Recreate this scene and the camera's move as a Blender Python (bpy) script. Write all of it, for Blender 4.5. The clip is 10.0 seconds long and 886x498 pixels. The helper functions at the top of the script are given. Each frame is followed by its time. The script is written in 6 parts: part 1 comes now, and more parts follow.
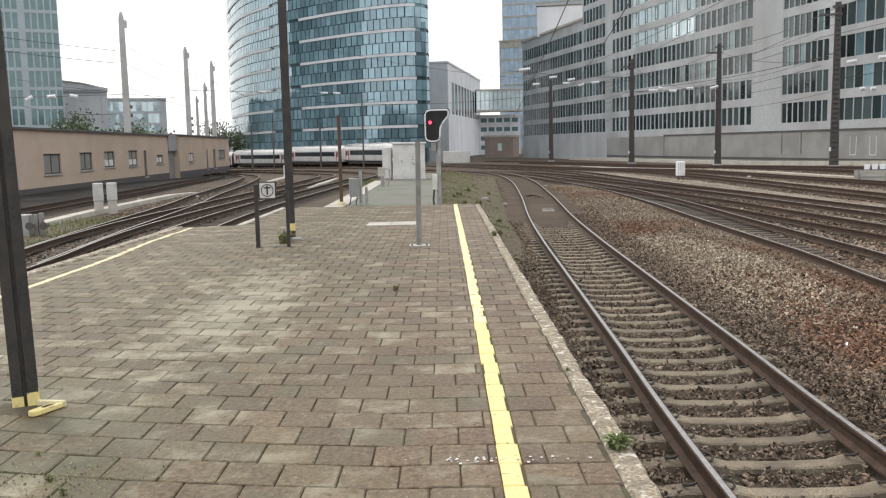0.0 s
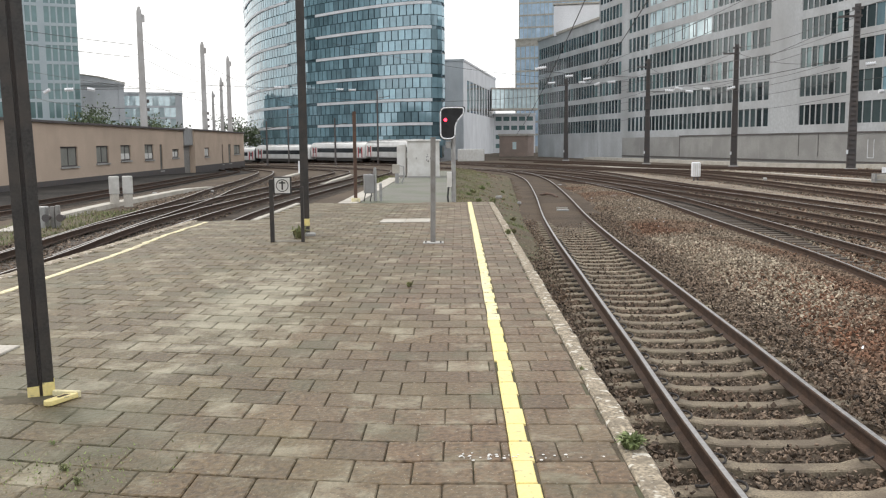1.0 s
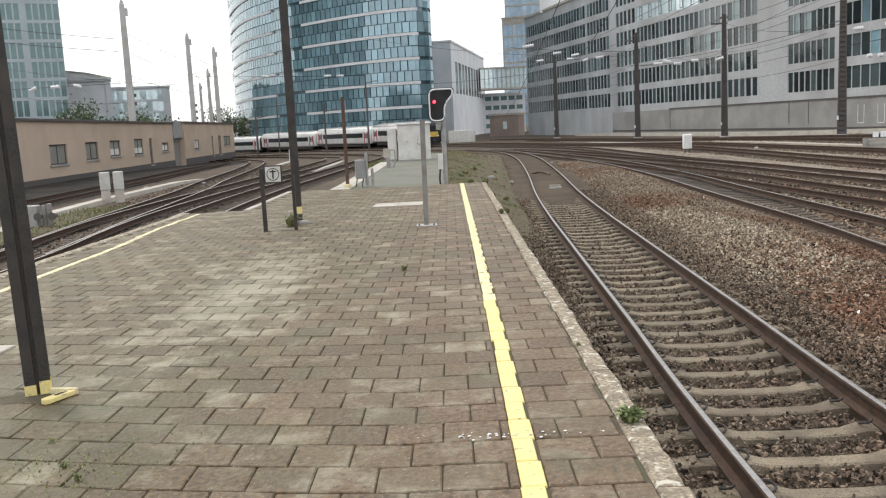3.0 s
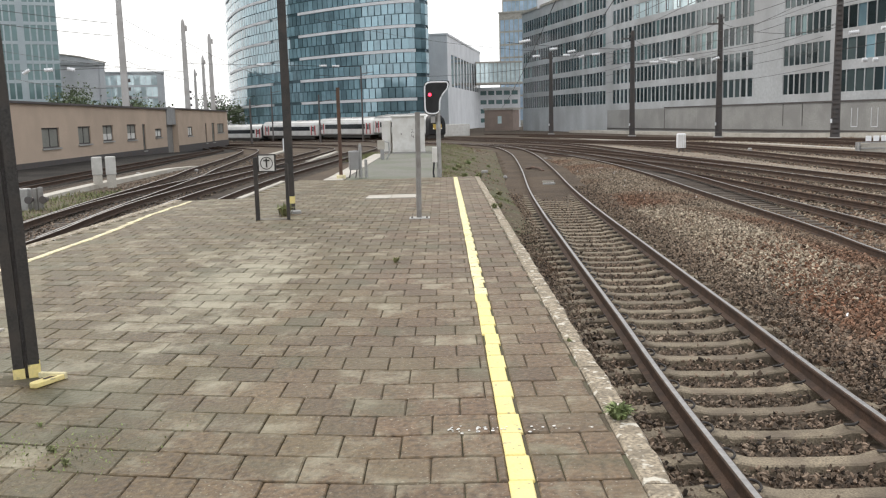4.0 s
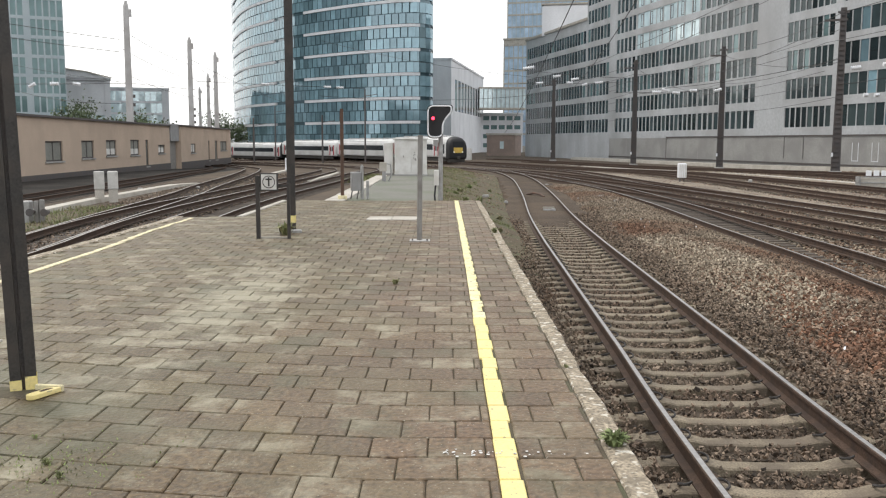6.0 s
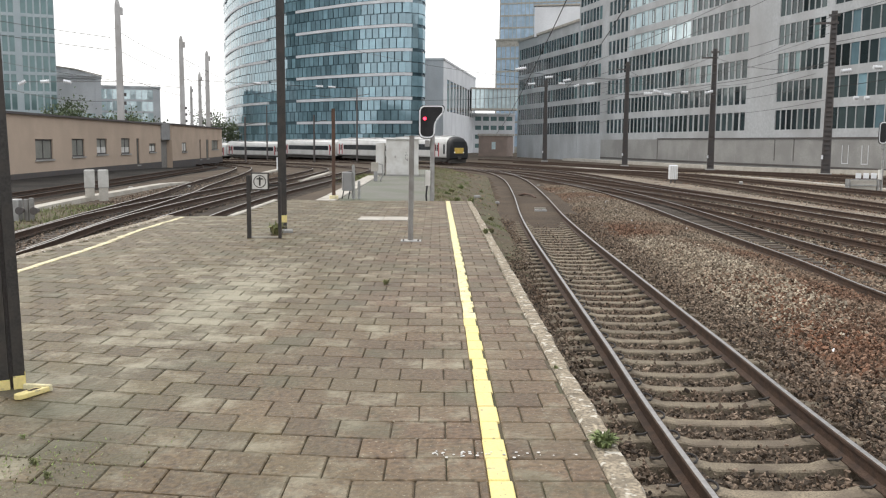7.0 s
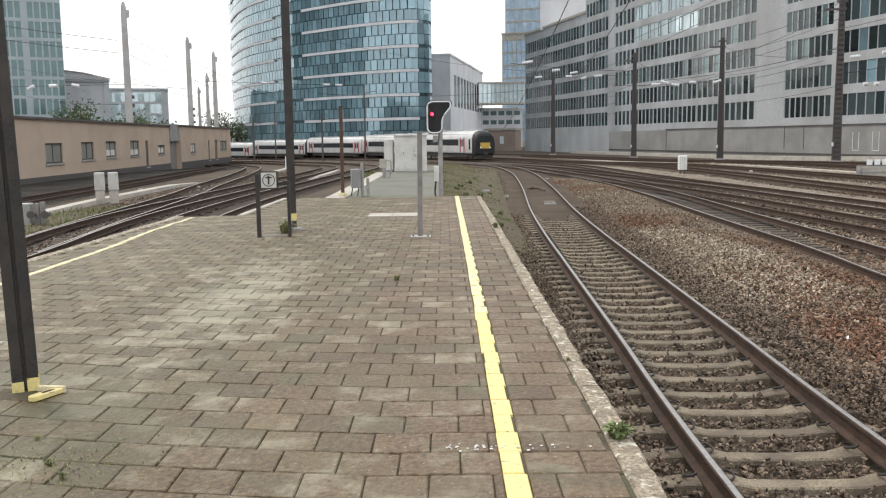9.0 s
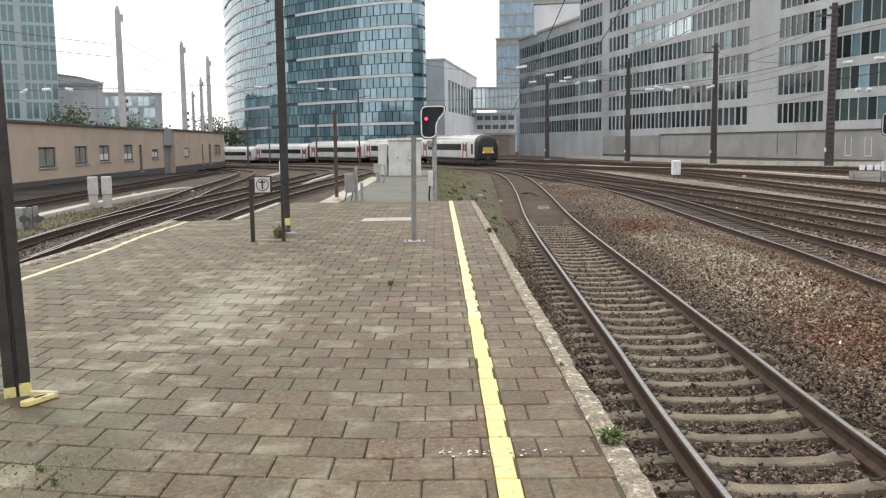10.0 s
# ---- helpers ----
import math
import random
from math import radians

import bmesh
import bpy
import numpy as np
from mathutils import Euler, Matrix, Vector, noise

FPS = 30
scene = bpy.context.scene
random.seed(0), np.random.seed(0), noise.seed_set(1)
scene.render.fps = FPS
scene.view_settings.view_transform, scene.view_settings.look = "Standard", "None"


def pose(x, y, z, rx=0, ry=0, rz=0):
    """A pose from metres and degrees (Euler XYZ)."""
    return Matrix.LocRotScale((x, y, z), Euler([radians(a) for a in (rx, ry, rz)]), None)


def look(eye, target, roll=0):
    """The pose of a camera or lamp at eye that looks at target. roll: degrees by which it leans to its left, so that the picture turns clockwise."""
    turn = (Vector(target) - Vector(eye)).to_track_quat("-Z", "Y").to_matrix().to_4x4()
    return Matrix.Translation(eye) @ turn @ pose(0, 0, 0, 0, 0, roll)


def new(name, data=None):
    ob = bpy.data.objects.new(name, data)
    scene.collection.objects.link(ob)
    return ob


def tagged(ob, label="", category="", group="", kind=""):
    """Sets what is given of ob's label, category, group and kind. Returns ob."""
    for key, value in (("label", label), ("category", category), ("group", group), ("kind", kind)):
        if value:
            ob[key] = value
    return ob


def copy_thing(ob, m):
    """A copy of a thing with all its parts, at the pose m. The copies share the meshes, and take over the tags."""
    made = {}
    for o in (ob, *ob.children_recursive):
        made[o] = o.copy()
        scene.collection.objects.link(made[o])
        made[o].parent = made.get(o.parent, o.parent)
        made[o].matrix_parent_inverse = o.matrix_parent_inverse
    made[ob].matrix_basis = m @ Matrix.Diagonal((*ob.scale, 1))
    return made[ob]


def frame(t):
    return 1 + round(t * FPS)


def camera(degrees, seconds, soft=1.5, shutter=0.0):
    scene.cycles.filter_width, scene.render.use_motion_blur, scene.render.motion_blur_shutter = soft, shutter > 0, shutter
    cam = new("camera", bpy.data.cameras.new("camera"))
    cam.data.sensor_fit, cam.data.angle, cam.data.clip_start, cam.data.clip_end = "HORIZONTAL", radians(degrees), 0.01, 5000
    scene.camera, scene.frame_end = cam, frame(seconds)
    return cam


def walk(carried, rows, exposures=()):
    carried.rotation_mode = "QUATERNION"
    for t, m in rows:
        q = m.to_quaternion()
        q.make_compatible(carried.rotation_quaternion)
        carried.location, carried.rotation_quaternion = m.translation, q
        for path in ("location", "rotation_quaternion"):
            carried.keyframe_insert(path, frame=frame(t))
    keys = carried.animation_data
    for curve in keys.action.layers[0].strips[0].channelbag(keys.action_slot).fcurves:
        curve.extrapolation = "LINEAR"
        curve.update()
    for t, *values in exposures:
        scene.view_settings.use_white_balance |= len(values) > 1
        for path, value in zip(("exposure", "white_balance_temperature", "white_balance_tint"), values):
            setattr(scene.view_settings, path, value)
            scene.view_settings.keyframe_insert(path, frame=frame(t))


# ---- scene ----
# The camera stands on the platform, held by hand.
cam = camera(53.13, 10.0, 1.2)
PATH = [
    (0.0, 0.000, 0.000, 1.750, -6.660, 1.200, 0.000),
    (0.5, -0.007, 0.012, 1.745, -6.868, 0.785, 0.530),
    (1.0, -0.015, 0.008, 1.739, -6.782, 0.487, 0.930),
    (1.5, -0.006, 0.019, 1.739, -6.914, 1.419, 0.939),
    (2.0, -0.006, 0.017, 1.739, -7.100, 2.287, 0.870),
    (2.5, -0.002, 0.024, 1.729, -7.479, 1.878, 0.766),
    (3.0, 0.005, 0.026, 1.729, -7.928, 2.806, 0.322),
    (3.2, 0.005, 0.029, 1.730, -8.183, 2.534, 0.174),
    (4.3, -0.008, 0.020, 1.727, -8.374, 0.928, -0.111),
    (4.5, -0.005, 0.014, 1.727, -7.617, 0.672, -0.219),
    (5.0, -0.008, -0.009, 1.734, -6.986, 0.729, -0.414),
    (5.5, -0.010, -0.006, 1.728, -6.768, -0.130, 0.025),
    (5.7, -0.013, -0.002, 1.726, -6.793, -0.194, 0.203),
    (6.8, -0.004, -0.004, 1.735, -7.007, 0.030, -0.336),
    (7.0, -0.005, -0.005, 1.732, -6.845, -0.458, -0.395),
    (7.5, -0.003, -0.022, 1.738, -6.485, 0.577, -0.717),
    (8.0, -0.002, -0.008, 1.727, -6.350, 1.058, -0.259),
    (8.5, 0.002, 0.006, 1.723, -6.737, 0.993, -0.031),
    (9.0, -0.002, 0.011, 1.718, -7.122, 0.777, 0.121),
    (9.5, 0.001, 0.013, 1.720, -6.995, 1.033, 0.006),
    (10.0, 0.003, 0.006, 1.722, -6.831, 0.683, -0.253),
]
walk(cam, [(t, pose(x, y, z, 90 + p, r, w)) for t, x, y, z, p, r, w in PATH], exposures=[(0.0, 0.06), (10.0, 0.06)])

# ---- light: bright overcast, the sun veiled, ahead and to the left ----
SUN_AZ, SUN_EL = radians(-40), radians(48)      # clockwise from +y
world = bpy.data.worlds.new("sky")
scene.world = world
world.use_nodes = True
wt = world.node_tree
wt.nodes.clear()
sky = wt.nodes.new("ShaderNodeTexSky")
sky.sky_type, sky.sun_disc = "NISHITA", False
sky.sun_elevation, sky.sun_rotation = SUN_EL, SUN_AZ
sky.air_density, sky.dust_density = 1.2, 5.0
veil = wt.nodes.new("ShaderNodeMixRGB")
veil.inputs[0].default_value = 0.8
veil.inputs[2].default_value = (9.85, 9.98, 10.1, 1)
bg = wt.nodes.new("ShaderNodeBackground")
bg.inputs[1].default_value = 0.15
wo = wt.nodes.new("ShaderNodeOutputWorld")
wt.links.new(sky.outputs[0], veil.inputs[1])
wt.links.new(veil.outputs[0], bg.inputs[0])
wt.links.new(bg.outputs[0], wo.inputs[0])
sun = new("sun", bpy.data.lights.new("sun", "SUN"))
sun.data.energy, sun.data.angle, sun.data.color = 1.3, radians(14), (1.0, 0.95, 0.87)
sun.matrix_world = look((0, 0, 0), (-math.sin(SUN_AZ) * math.cos(SUN_EL), -math.cos(SUN_AZ) * math.cos(SUN_EL), -math.sin(SUN_EL)))


# ---- materials ----
def material(name, base, rough=0.8, metal=0.0, vary=0.25, scale=3.0, fine=60.0, bump=0.15, second=None, patch=0.8,
             per="", spread=0.2, spots=None, spec=0.5, emit=None):
    """Colour with broad stains and fine grain, by place; per: 'object' or 'island' shifts each piece a little."""
    m = bpy.data.materials.new(name)
    m.use_nodes = True
    t = m.node_tree
    n, ln = t.nodes, t.links
    b = n["Principled BSDF"]
    b.inputs["Roughness"].default_value, b.inputs["Metallic"].default_value = rough, metal
    b.inputs["Specular IOR Level"].default_value = spec
    geo = n.new("ShaderNodeNewGeometry")
    big = n.new("ShaderNodeTexNoise")
    big.inputs["Scale"].default_value, big.inputs["Detail"].default_value = scale, 5
    ln.new(geo.outputs["Position"], big.inputs["Vector"])
    small = n.new("ShaderNodeTexNoise")
    small.inputs["Scale"].default_value, small.inputs["Detail"].default_value = fine, 3
    ln.new(geo.outputs["Position"], small.inputs["Vector"])
    dark = tuple(c * (1 - vary) for c in base)
    light = tuple(min(1, c * (1 + vary)) for c in base)
    r1 = n.new("ShaderNodeValToRGB")
    r1.color_ramp.elements[0].position, r1.color_ramp.elements[1].position = 0.3, 0.7
    r1.color_ramp.elements[0].color, r1.color_ramp.elements[1].color = (*dark, 1), (*light, 1)
    ln.new(small.outputs[0], r1.inputs[0])
    out = r1.outputs[0]
    if second:
        mx = n.new("ShaderNodeMixRGB")
        r2 = n.new("ShaderNodeValToRGB")
        r2.color_ramp.elements[0].position, r2.color_ramp.elements[1].position = 0.42, 0.62
        r2.color_ramp.elements[1].color = (patch, patch, patch, 1)
        ln.new(big.outputs[0], r2.inputs[0])
        ln.new(r2.outputs[0], mx.inputs[0])
        ln.new(out, mx.inputs[1])
        mx.inputs[2].default_value = (*second, 1)
        out = mx.outputs[0]
    if spots:
        sp = n.new("ShaderNodeTexNoise")
        sp.inputs["Scale"].default_value, sp.inputs["Detail"].default_value = spots[1], 2
        ln.new(geo.outputs["Position"], sp.inputs["Vector"])
        r3 = n.new("ShaderNodeValToRGB")
        r3.color_ramp.elements[0].position, r3.color_ramp.elements[1].position = spots[2], spots[2] + 0.06
        ln.new(sp.outputs[0], r3.inputs[0])
        ms = n.new("ShaderNodeMixRGB")
        ln.new(r3.outputs[0], ms.inputs[0])
        ln.new(out, ms.inputs[1])
        ms.inputs[2].default_value = (*spots[0], 1)
        out = ms.outputs[0]
    if per:
        rnd = n.new("ShaderNodeObjectInfo").outputs["Random"] if per == "object" else geo.outputs["Random Per Island"]
        mr = n.new("ShaderNodeMapRange")
        mr.inputs[3].default_value, mr.inputs[4].default_value = 1 - spread, 1 + spread
        ln.new(rnd, mr.inputs[0])
        hv = n.new("ShaderNodeHueSaturation")
        ln.new(mr.outputs[0], hv.inputs["Value"])
        ln.new(out, hv.inputs["Color"])
        out = hv.outputs[0]
    ln.new(out, b.inputs["Base Color"])
    if bump:
        bp = n.new("ShaderNodeBump")
        bp.inputs["Strength"].default_value, bp.inputs["Distance"].default_value = bump, 0.02
        ln.new(small.outputs[0], bp.inputs["Height"])
        ln.new(bp.outputs[0], b.inputs["Normal"])
    if emit:
        b.inputs["Emission Color"].default_value, b.inputs["Emission Strength"].default_value = (*emit[0], 1), emit[1]
    return m


PAVER = dict(base=(0.122, 0.077, 0.043), rough=0.62, vary=0.5, scale=1.1, fine=26, bump=0.8, second=(0.153, 0.121, 0.071), patch=0.5,
             spots=((0.3, 0.26, 0.2), 48, 0.65))
m_paver = material("paver_concrete", per="object", spread=0.2, **PAVER)
m_pavers = material("pavers_concrete", per="island", spread=0.2, **PAVER)
m_joint = material("joint_dirt", (0.095, 0.076, 0.052), 0.95, second=(0.075, 0.078, 0.04), scale=2)
m_kerb = material("kerb_aggregate", (0.34, 0.285, 0.21), 0.9, vary=0.6, fine=40, bump=1.0, second=(0.18, 0.15, 0.11), scale=9, spots=((0.6, 0.56, 0.48), 13, 0.58))
m_yellow = material("yellow_paint", (0.84, 0.7, 0.27), 0.6, vary=0.12, second=(0.74, 0.62, 0.3), scale=5, bump=0.2, spots=((0.4, 0.34, 0.2), 22, 0.64))
m_yellow_chipped = material("chipped_yellow_paint", (0.82, 0.7, 0.34), 0.65, vary=0.15, second=(0.78, 0.72, 0.5), scale=6, bump=0.3, spots=((0.2, 0.16, 0.1), 17, 0.6))
m_yellow_worn = material("worn_yellow_paint", (0.76, 0.68, 0.42), 0.7, vary=0.15, second=(0.42, 0.37, 0.26), scale=6, bump=0.1)
m_railtop = material("polished_steel", (0.4, 0.385, 0.37), 0.4, 1.0, vary=0.2, fine=20, bump=0.02)
m_rust = material("rusty_rail", (0.08, 0.052, 0.038), 0.8, vary=0.35, second=(0.05, 0.036, 0.03), scale=6, spec=0.2)
m_sleeper = material("sleeper_concrete", (0.215, 0.177, 0.125), 0.9, vary=0.45, second=(0.115, 0.09, 0.066), scale=2.4, per="object", spread=0.14, bump=0.35)
m_clip = material("oily_clip_steel", (0.03, 0.025, 0.022), 0.6, vary=0.3, bump=0.05)
m_sleeper_far = material("sleeper_old", (0.085, 0.068, 0.053), 0.9, vary=0.3, second=(0.055, 0.043, 0.035), scale=2, per="island")
m_black = material("black_paint", (0.036, 0.033, 0.031), 0.5, vary=0.4, second=(0.06, 0.05, 0.043), scale=5, bump=0.1)
m_darksteel = material("dark_weathered_steel", (0.105, 0.097, 0.096), 0.7, 0.2, vary=0.3, second=(0.12, 0.1, 0.09), scale=2)
m_galv = material("galvanised_steel", (0.42, 0.42, 0.41), 0.55, 0.5, vary=0.15, second=(0.32, 0.31, 0.3), scale=5, bump=0.05)
m_post = material("grey_painted_post", (0.27, 0.26, 0.245), 0.6, vary=0.15, second=(0.2, 0.185, 0.17), scale=5, bump=0.05)
m_rustmast = material("rusty_mast", (0.12, 0.07, 0.048), 0.85, vary=0.3, second=(0.075, 0.052, 0.042), scale=4)
m_white = material("white_paint", (0.74, 0.73, 0.7), 0.5, vary=0.05, second=(0.62, 0.6, 0.56), scale=2.5, bump=0.05)
m_facade = material("pale_facade_concrete", (0.47, 0.485, 0.495), 0.85, vary=0.1, second=(0.37, 0.37, 0.37), scale=0.1, fine=3, bump=0.03)
m_facade_blue = material("grey_blue_cladding", (0.42, 0.48, 0.5), 0.6, vary=0.1, second=(0.36, 0.42, 0.45), scale=0.2, fine=5, bump=0.03)
m_pale = material("pale_grey_cladding", (0.72, 0.73, 0.75), 0.7, vary=0.08, second=(0.64, 0.65, 0.67), scale=0.2, fine=5, bump=0.03)
m_conc = material("grey_concrete", (0.4, 0.39, 0.37), 0.9, vary=0.15, second=(0.31, 0.3, 0.285), scale=0.35, fine=12, bump=0.1)
m_plinth = material("plinth_concrete", (0.33, 0.325, 0.31), 0.9, vary=0.15, second=(0.25, 0.245, 0.235), scale=0.3, fine=8, bump=0.08)
m_cabinet = material("weathered_white_plastic", (0.56, 0.55, 0.52), 0.6, vary=0.1, second=(0.44, 0.43, 0.4), scale=3)
m_conc_light = material("light_concrete", (0.47, 0.44, 0.39), 0.9, vary=0.2, second=(0.36, 0.33, 0.28), scale=1.2, fine=30)
m_mastconc = material("pale_mast_concrete", (0.5, 0.49, 0.48), 0.85, vary=0.12, second=(0.4, 0.38, 0.36), scale=0.6, bump=0.1)
m_ochre = material("ochre_render", (0.55, 0.43, 0.335), 0.9, vary=0.12, second=(0.46, 0.36, 0.28), scale=0.3, fine=25, bump=0.1)
m_brick = material("red_brick", (0.34, 0.26, 0.22), 0.9, vary=0.2, second=(0.28, 0.22, 0.19), scale=0.6)
m_asphalt = material("worn_asphalt", (0.17, 0.165, 0.145), 0.95, vary=0.25, second=(0.13, 0.145, 0.1), scale=0.5, fine=50, bump=0.3, spots=((0.3, 0.29, 0.26), 60, 0.68))
m_soil = material("weedy_soil", (0.112, 0.088, 0.062), 0.95, vary=0.45, second=(0.105, 0.108, 0.06), scale=1.0, fine=22, bump=0.7, spots=((0.28, 0.265, 0.22), 14, 0.66), spec=0.2)
m_brown = material("brown_ballast_soil", (0.125, 0.097, 0.069), 0.95, vary=0.5, second=(0.115, 0.075, 0.05), scale=0.45, fine=18, bump=0.8, spots=((0.3, 0.25, 0.19), 22, 0.65), spec=0.2)
m_trackfill = material("dark_track_soil", (0.066, 0.05, 0.037), 0.95, vary=0.5, second=(0.1, 0.074, 0.052), scale=0.6, fine=20, bump=0.8, spots=((0.2, 0.165, 0.125), 20, 0.68), spec=0.2)
m_moss = material("moss", (0.22, 0.26, 0.1), 0.9, vary=0.3, bump=0, per="island", spread=0.3)
m_sand = material("sandy_ballast", (0.23, 0.19, 0.145), 0.95, vary=0.45, second=(0.13, 0.1, 0.075), scale=0.5, fine=14, bump=0.6)
m_ground = material("dark_ballast", (0.09, 0.072, 0.056), 1.0, spec=0.15, vary=0.5, second=(0.135, 0.105, 0.08), scale=0.25, fine=13, bump=0.8, patch=0.6)
m_dirt = material("sooty_ground", (0.03, 0.028, 0.026), 1.0, spec=0.08, vary=0.4, second=(0.055, 0.05, 0.045), scale=0.3, fine=9, bump=0.6)
m_stone = material("ballast_stone", (0.19, 0.146, 0.108), 0.85, vary=0.25, scale=0.35, fine=80, second=(0.135, 0.092, 0.065), patch=0.7, per="island", spread=0.85, bump=0.3, spec=0.4)
m_stone_rust = material("rust_stained_stone", (0.2, 0.102, 0.062), 0.9, vary=0.25, scale=0.6, fine=80, second=(0.15, 0.1, 0.07), patch=0.7, per="island", spread=0.7, bump=0.3, spec=0.3)
m_stone_pale = material("pale_ballast_stone", (0.42, 0.36, 0.275), 0.9, vary=0.25, scale=0.4, fine=80, second=(0.29, 0.235, 0.17), patch=0.7, per="island", spread=0.5, bump=0.3, spec=0.3)
m_stone_grey = material("rusty_ballast_stone", (0.235, 0.19, 0.142), 0.9, vary=0.25, scale=0.2, fine=80, second=(0.17, 0.085, 0.052), patch=0.75, per="island", spread=0.75, bump=0.3, spec=0.3)
m_grey_paint = material("grey_paint", (0.33, 0.33, 0.33), 0.6, vary=0.1, second=(0.26, 0.255, 0.25), scale=2)
m_shutter = material("grey_shutter", (0.22, 0.22, 0.195), 0.6, vary=0.2, second=(0.28, 0.275, 0.245), scale=0.8, fine=10)
m_rubber = material("black_rubber", (0.018, 0.018, 0.02), 0.6, vary=0.2, bump=0.05)
m_trainwhite = material("train_white", (0.7, 0.7, 0.69), 0.4, vary=0.05, second=(0.6, 0.6, 0.58), scale=0.5, bump=0.02)
m_trainroof = material("train_roof", (0.42, 0.42, 0.42), 0.7, vary=0.12, second=(0.33, 0.33, 0.33), scale=0.6)
m_trainred = material("train_red", (0.42, 0.035, 0.045), 0.45, vary=0.08, bump=0.02)
m_trainyellow = material("train_yellow", (0.72, 0.5, 0.1), 0.5, vary=0.1, second=(0.6, 0.42, 0.1), scale=3, bump=0.02)
m_trainglass = material("train_glass", (0.03, 0.034, 0.038), 0.15, vary=0.2, bump=0.0)
m_under = material("train_underframe", (0.06, 0.055, 0.05), 0.8, vary=0.3)
m_leaf = material("leaves", (0.13, 0.165, 0.085), 0.7, vary=0.3, scale=2, fine=20, second=(0.09, 0.12, 0.06), per="island", spread=0.35, bump=0)
m_grass = material("weeds", (0.165, 0.2, 0.085), 0.8, vary=0.3, scale=1.5, fine=20, second=(0.25, 0.215, 0.125), per="island", spread=0.4, bump=0, spec=0.2)
m_bark = material("bark", (0.1, 0.08, 0.06), 0.9, vary=0.3)
m_red_lamp = material("red_lamp", (0.6, 0.02, 0.04), 0.4, vary=0, bump=0, emit=((1.0, 0.04, 0.08), 5))
m_headlamp = material("headlamp", (0.8, 0.8, 0.75), 0.3, vary=0, bump=0, emit=((1.0, 0.95, 0.8), 0.3))
m_porcelain = material("white_insulator", (0.85, 0.86, 0.88), 0.3, vary=0.03, bump=0)
m_wire = material("copper_wire", (0.06, 0.06, 0.058), 0.6, 0.3, vary=0.1, bump=0)


def weather(m, single):
    """Older, greyer and mossier pavers on the side away from the track, with pale lime blooms."""
    t = m.node_tree
    n, ln = t.nodes, t.links
    b = n["Principled BSDF"]
    src = b.inputs["Base Color"].links[0].from_socket
    geo = n.new("ShaderNodeNewGeometry")
    sep = n.new("ShaderNodeSeparateXYZ")
    ln.new(geo.outputs["Position"], sep.inputs[0])
    wob = n.new("ShaderNodeTexNoise")
    wob.inputs["Scale"].default_value, wob.inputs["Detail"].default_value = 0.7, 4
    ln.new(geo.outputs["Position"], wob.inputs["Vector"])
    ad = n.new("ShaderNodeMath")
    ad.operation = "MULTIPLY_ADD"
    ln.new(wob.outputs[0], ad.inputs[0])
    ad.inputs[1].default_value = 4.0
    ln.new(sep.outputs[0], ad.inputs[2])
    mr = n.new("ShaderNodeMapRange")
    mr.inputs[1].default_value, mr.inputs[2].default_value = 2.2, 0.0
    ln.new(ad.outputs[0], mr.inputs[0])
    mx = n.new("ShaderNodeMixRGB")
    mx.blend_type = "MULTIPLY"
    ln.new(mr.outputs[0], mx.inputs[0])
    ln.new(src, mx.inputs[1])
    mx.inputs[2].default_value = (0.77, 0.83, 0.65, 1)
    bloom = n.new("ShaderNodeTexNoise")
    bloom.inputs["Scale"].default_value, bloom.inputs["Detail"].default_value, bloom.inputs["Roughness"].default_value = 2.3, 6, 0.7
    ln.new(geo.outputs["Position"], bloom.inputs["Vector"])
    mp = n.new("ShaderNodeMapping")
    mp.inputs["Location"].default_value, mp.inputs["Scale"].default_value = (2.35 / 0.75, -9.8 / 4.0, 0), (1 / 0.75, 1 / 4.0, 0)
    ln.new(geo.outputs["Position"], mp.inputs["Vector"])
    far = n.new("ShaderNodeVectorMath")
    far.operation = "LENGTH"
    ln.new(mp.outputs[0], far.inputs[0])
    worn = n.new("ShaderNodeMapRange")
    worn.inputs[1].default_value, worn.inputs[2].default_value, worn.inputs[3].default_value, worn.inputs[4].default_value = 0.1, 1.25, 0.2, 0.0
    ln.new(far.outputs["Value"], worn.inputs[0])
    lift = n.new("ShaderNodeMath")
    ln.new(bloom.outputs[0], lift.inputs[0])
    ln.new(worn.outputs[0], lift.inputs[1])
    r = n.new("ShaderNodeValToRGB")
    r.color_ramp.elements[0].position, r.color_ramp.elements[1].position = 0.52, 0.72
    r.color_ramp.elements[1].color = (0.85, 0.85, 0.85, 1)
    each = n.new("ShaderNodeMath")
    each.operation = "MULTIPLY_ADD"
    ln.new(n.new("ShaderNodeObjectInfo").outputs["Random"] if single else geo.outputs["Random Per Island"], each.inputs[0])
    each.inputs[1].default_value, each.inputs[2].default_value = 0.09, -0.045
    uneven = n.new("ShaderNodeMath")
    ln.new(lift.outputs[0], uneven.inputs[0])
    ln.new(each.outputs[0], uneven.inputs[1])
    ln.new(uneven.outputs[0], r.inputs[0])
    pale = n.new("ShaderNodeMixRGB")
    ln.new(r.outputs[0], pale.inputs[0])
    ln.new(mx.outputs[0], pale.inputs[1])
    pale.inputs[2].default_value = (0.31, 0.283, 0.2, 1)
    moss = n.new("ShaderNodeTexNoise")
    moss.inputs["Scale"].default_value, moss.inputs["Detail"].default_value = 1.3, 6
    ln.new(geo.outputs["Position"], moss.inputs["Vector"])
    r2 = n.new("ShaderNodeValToRGB")
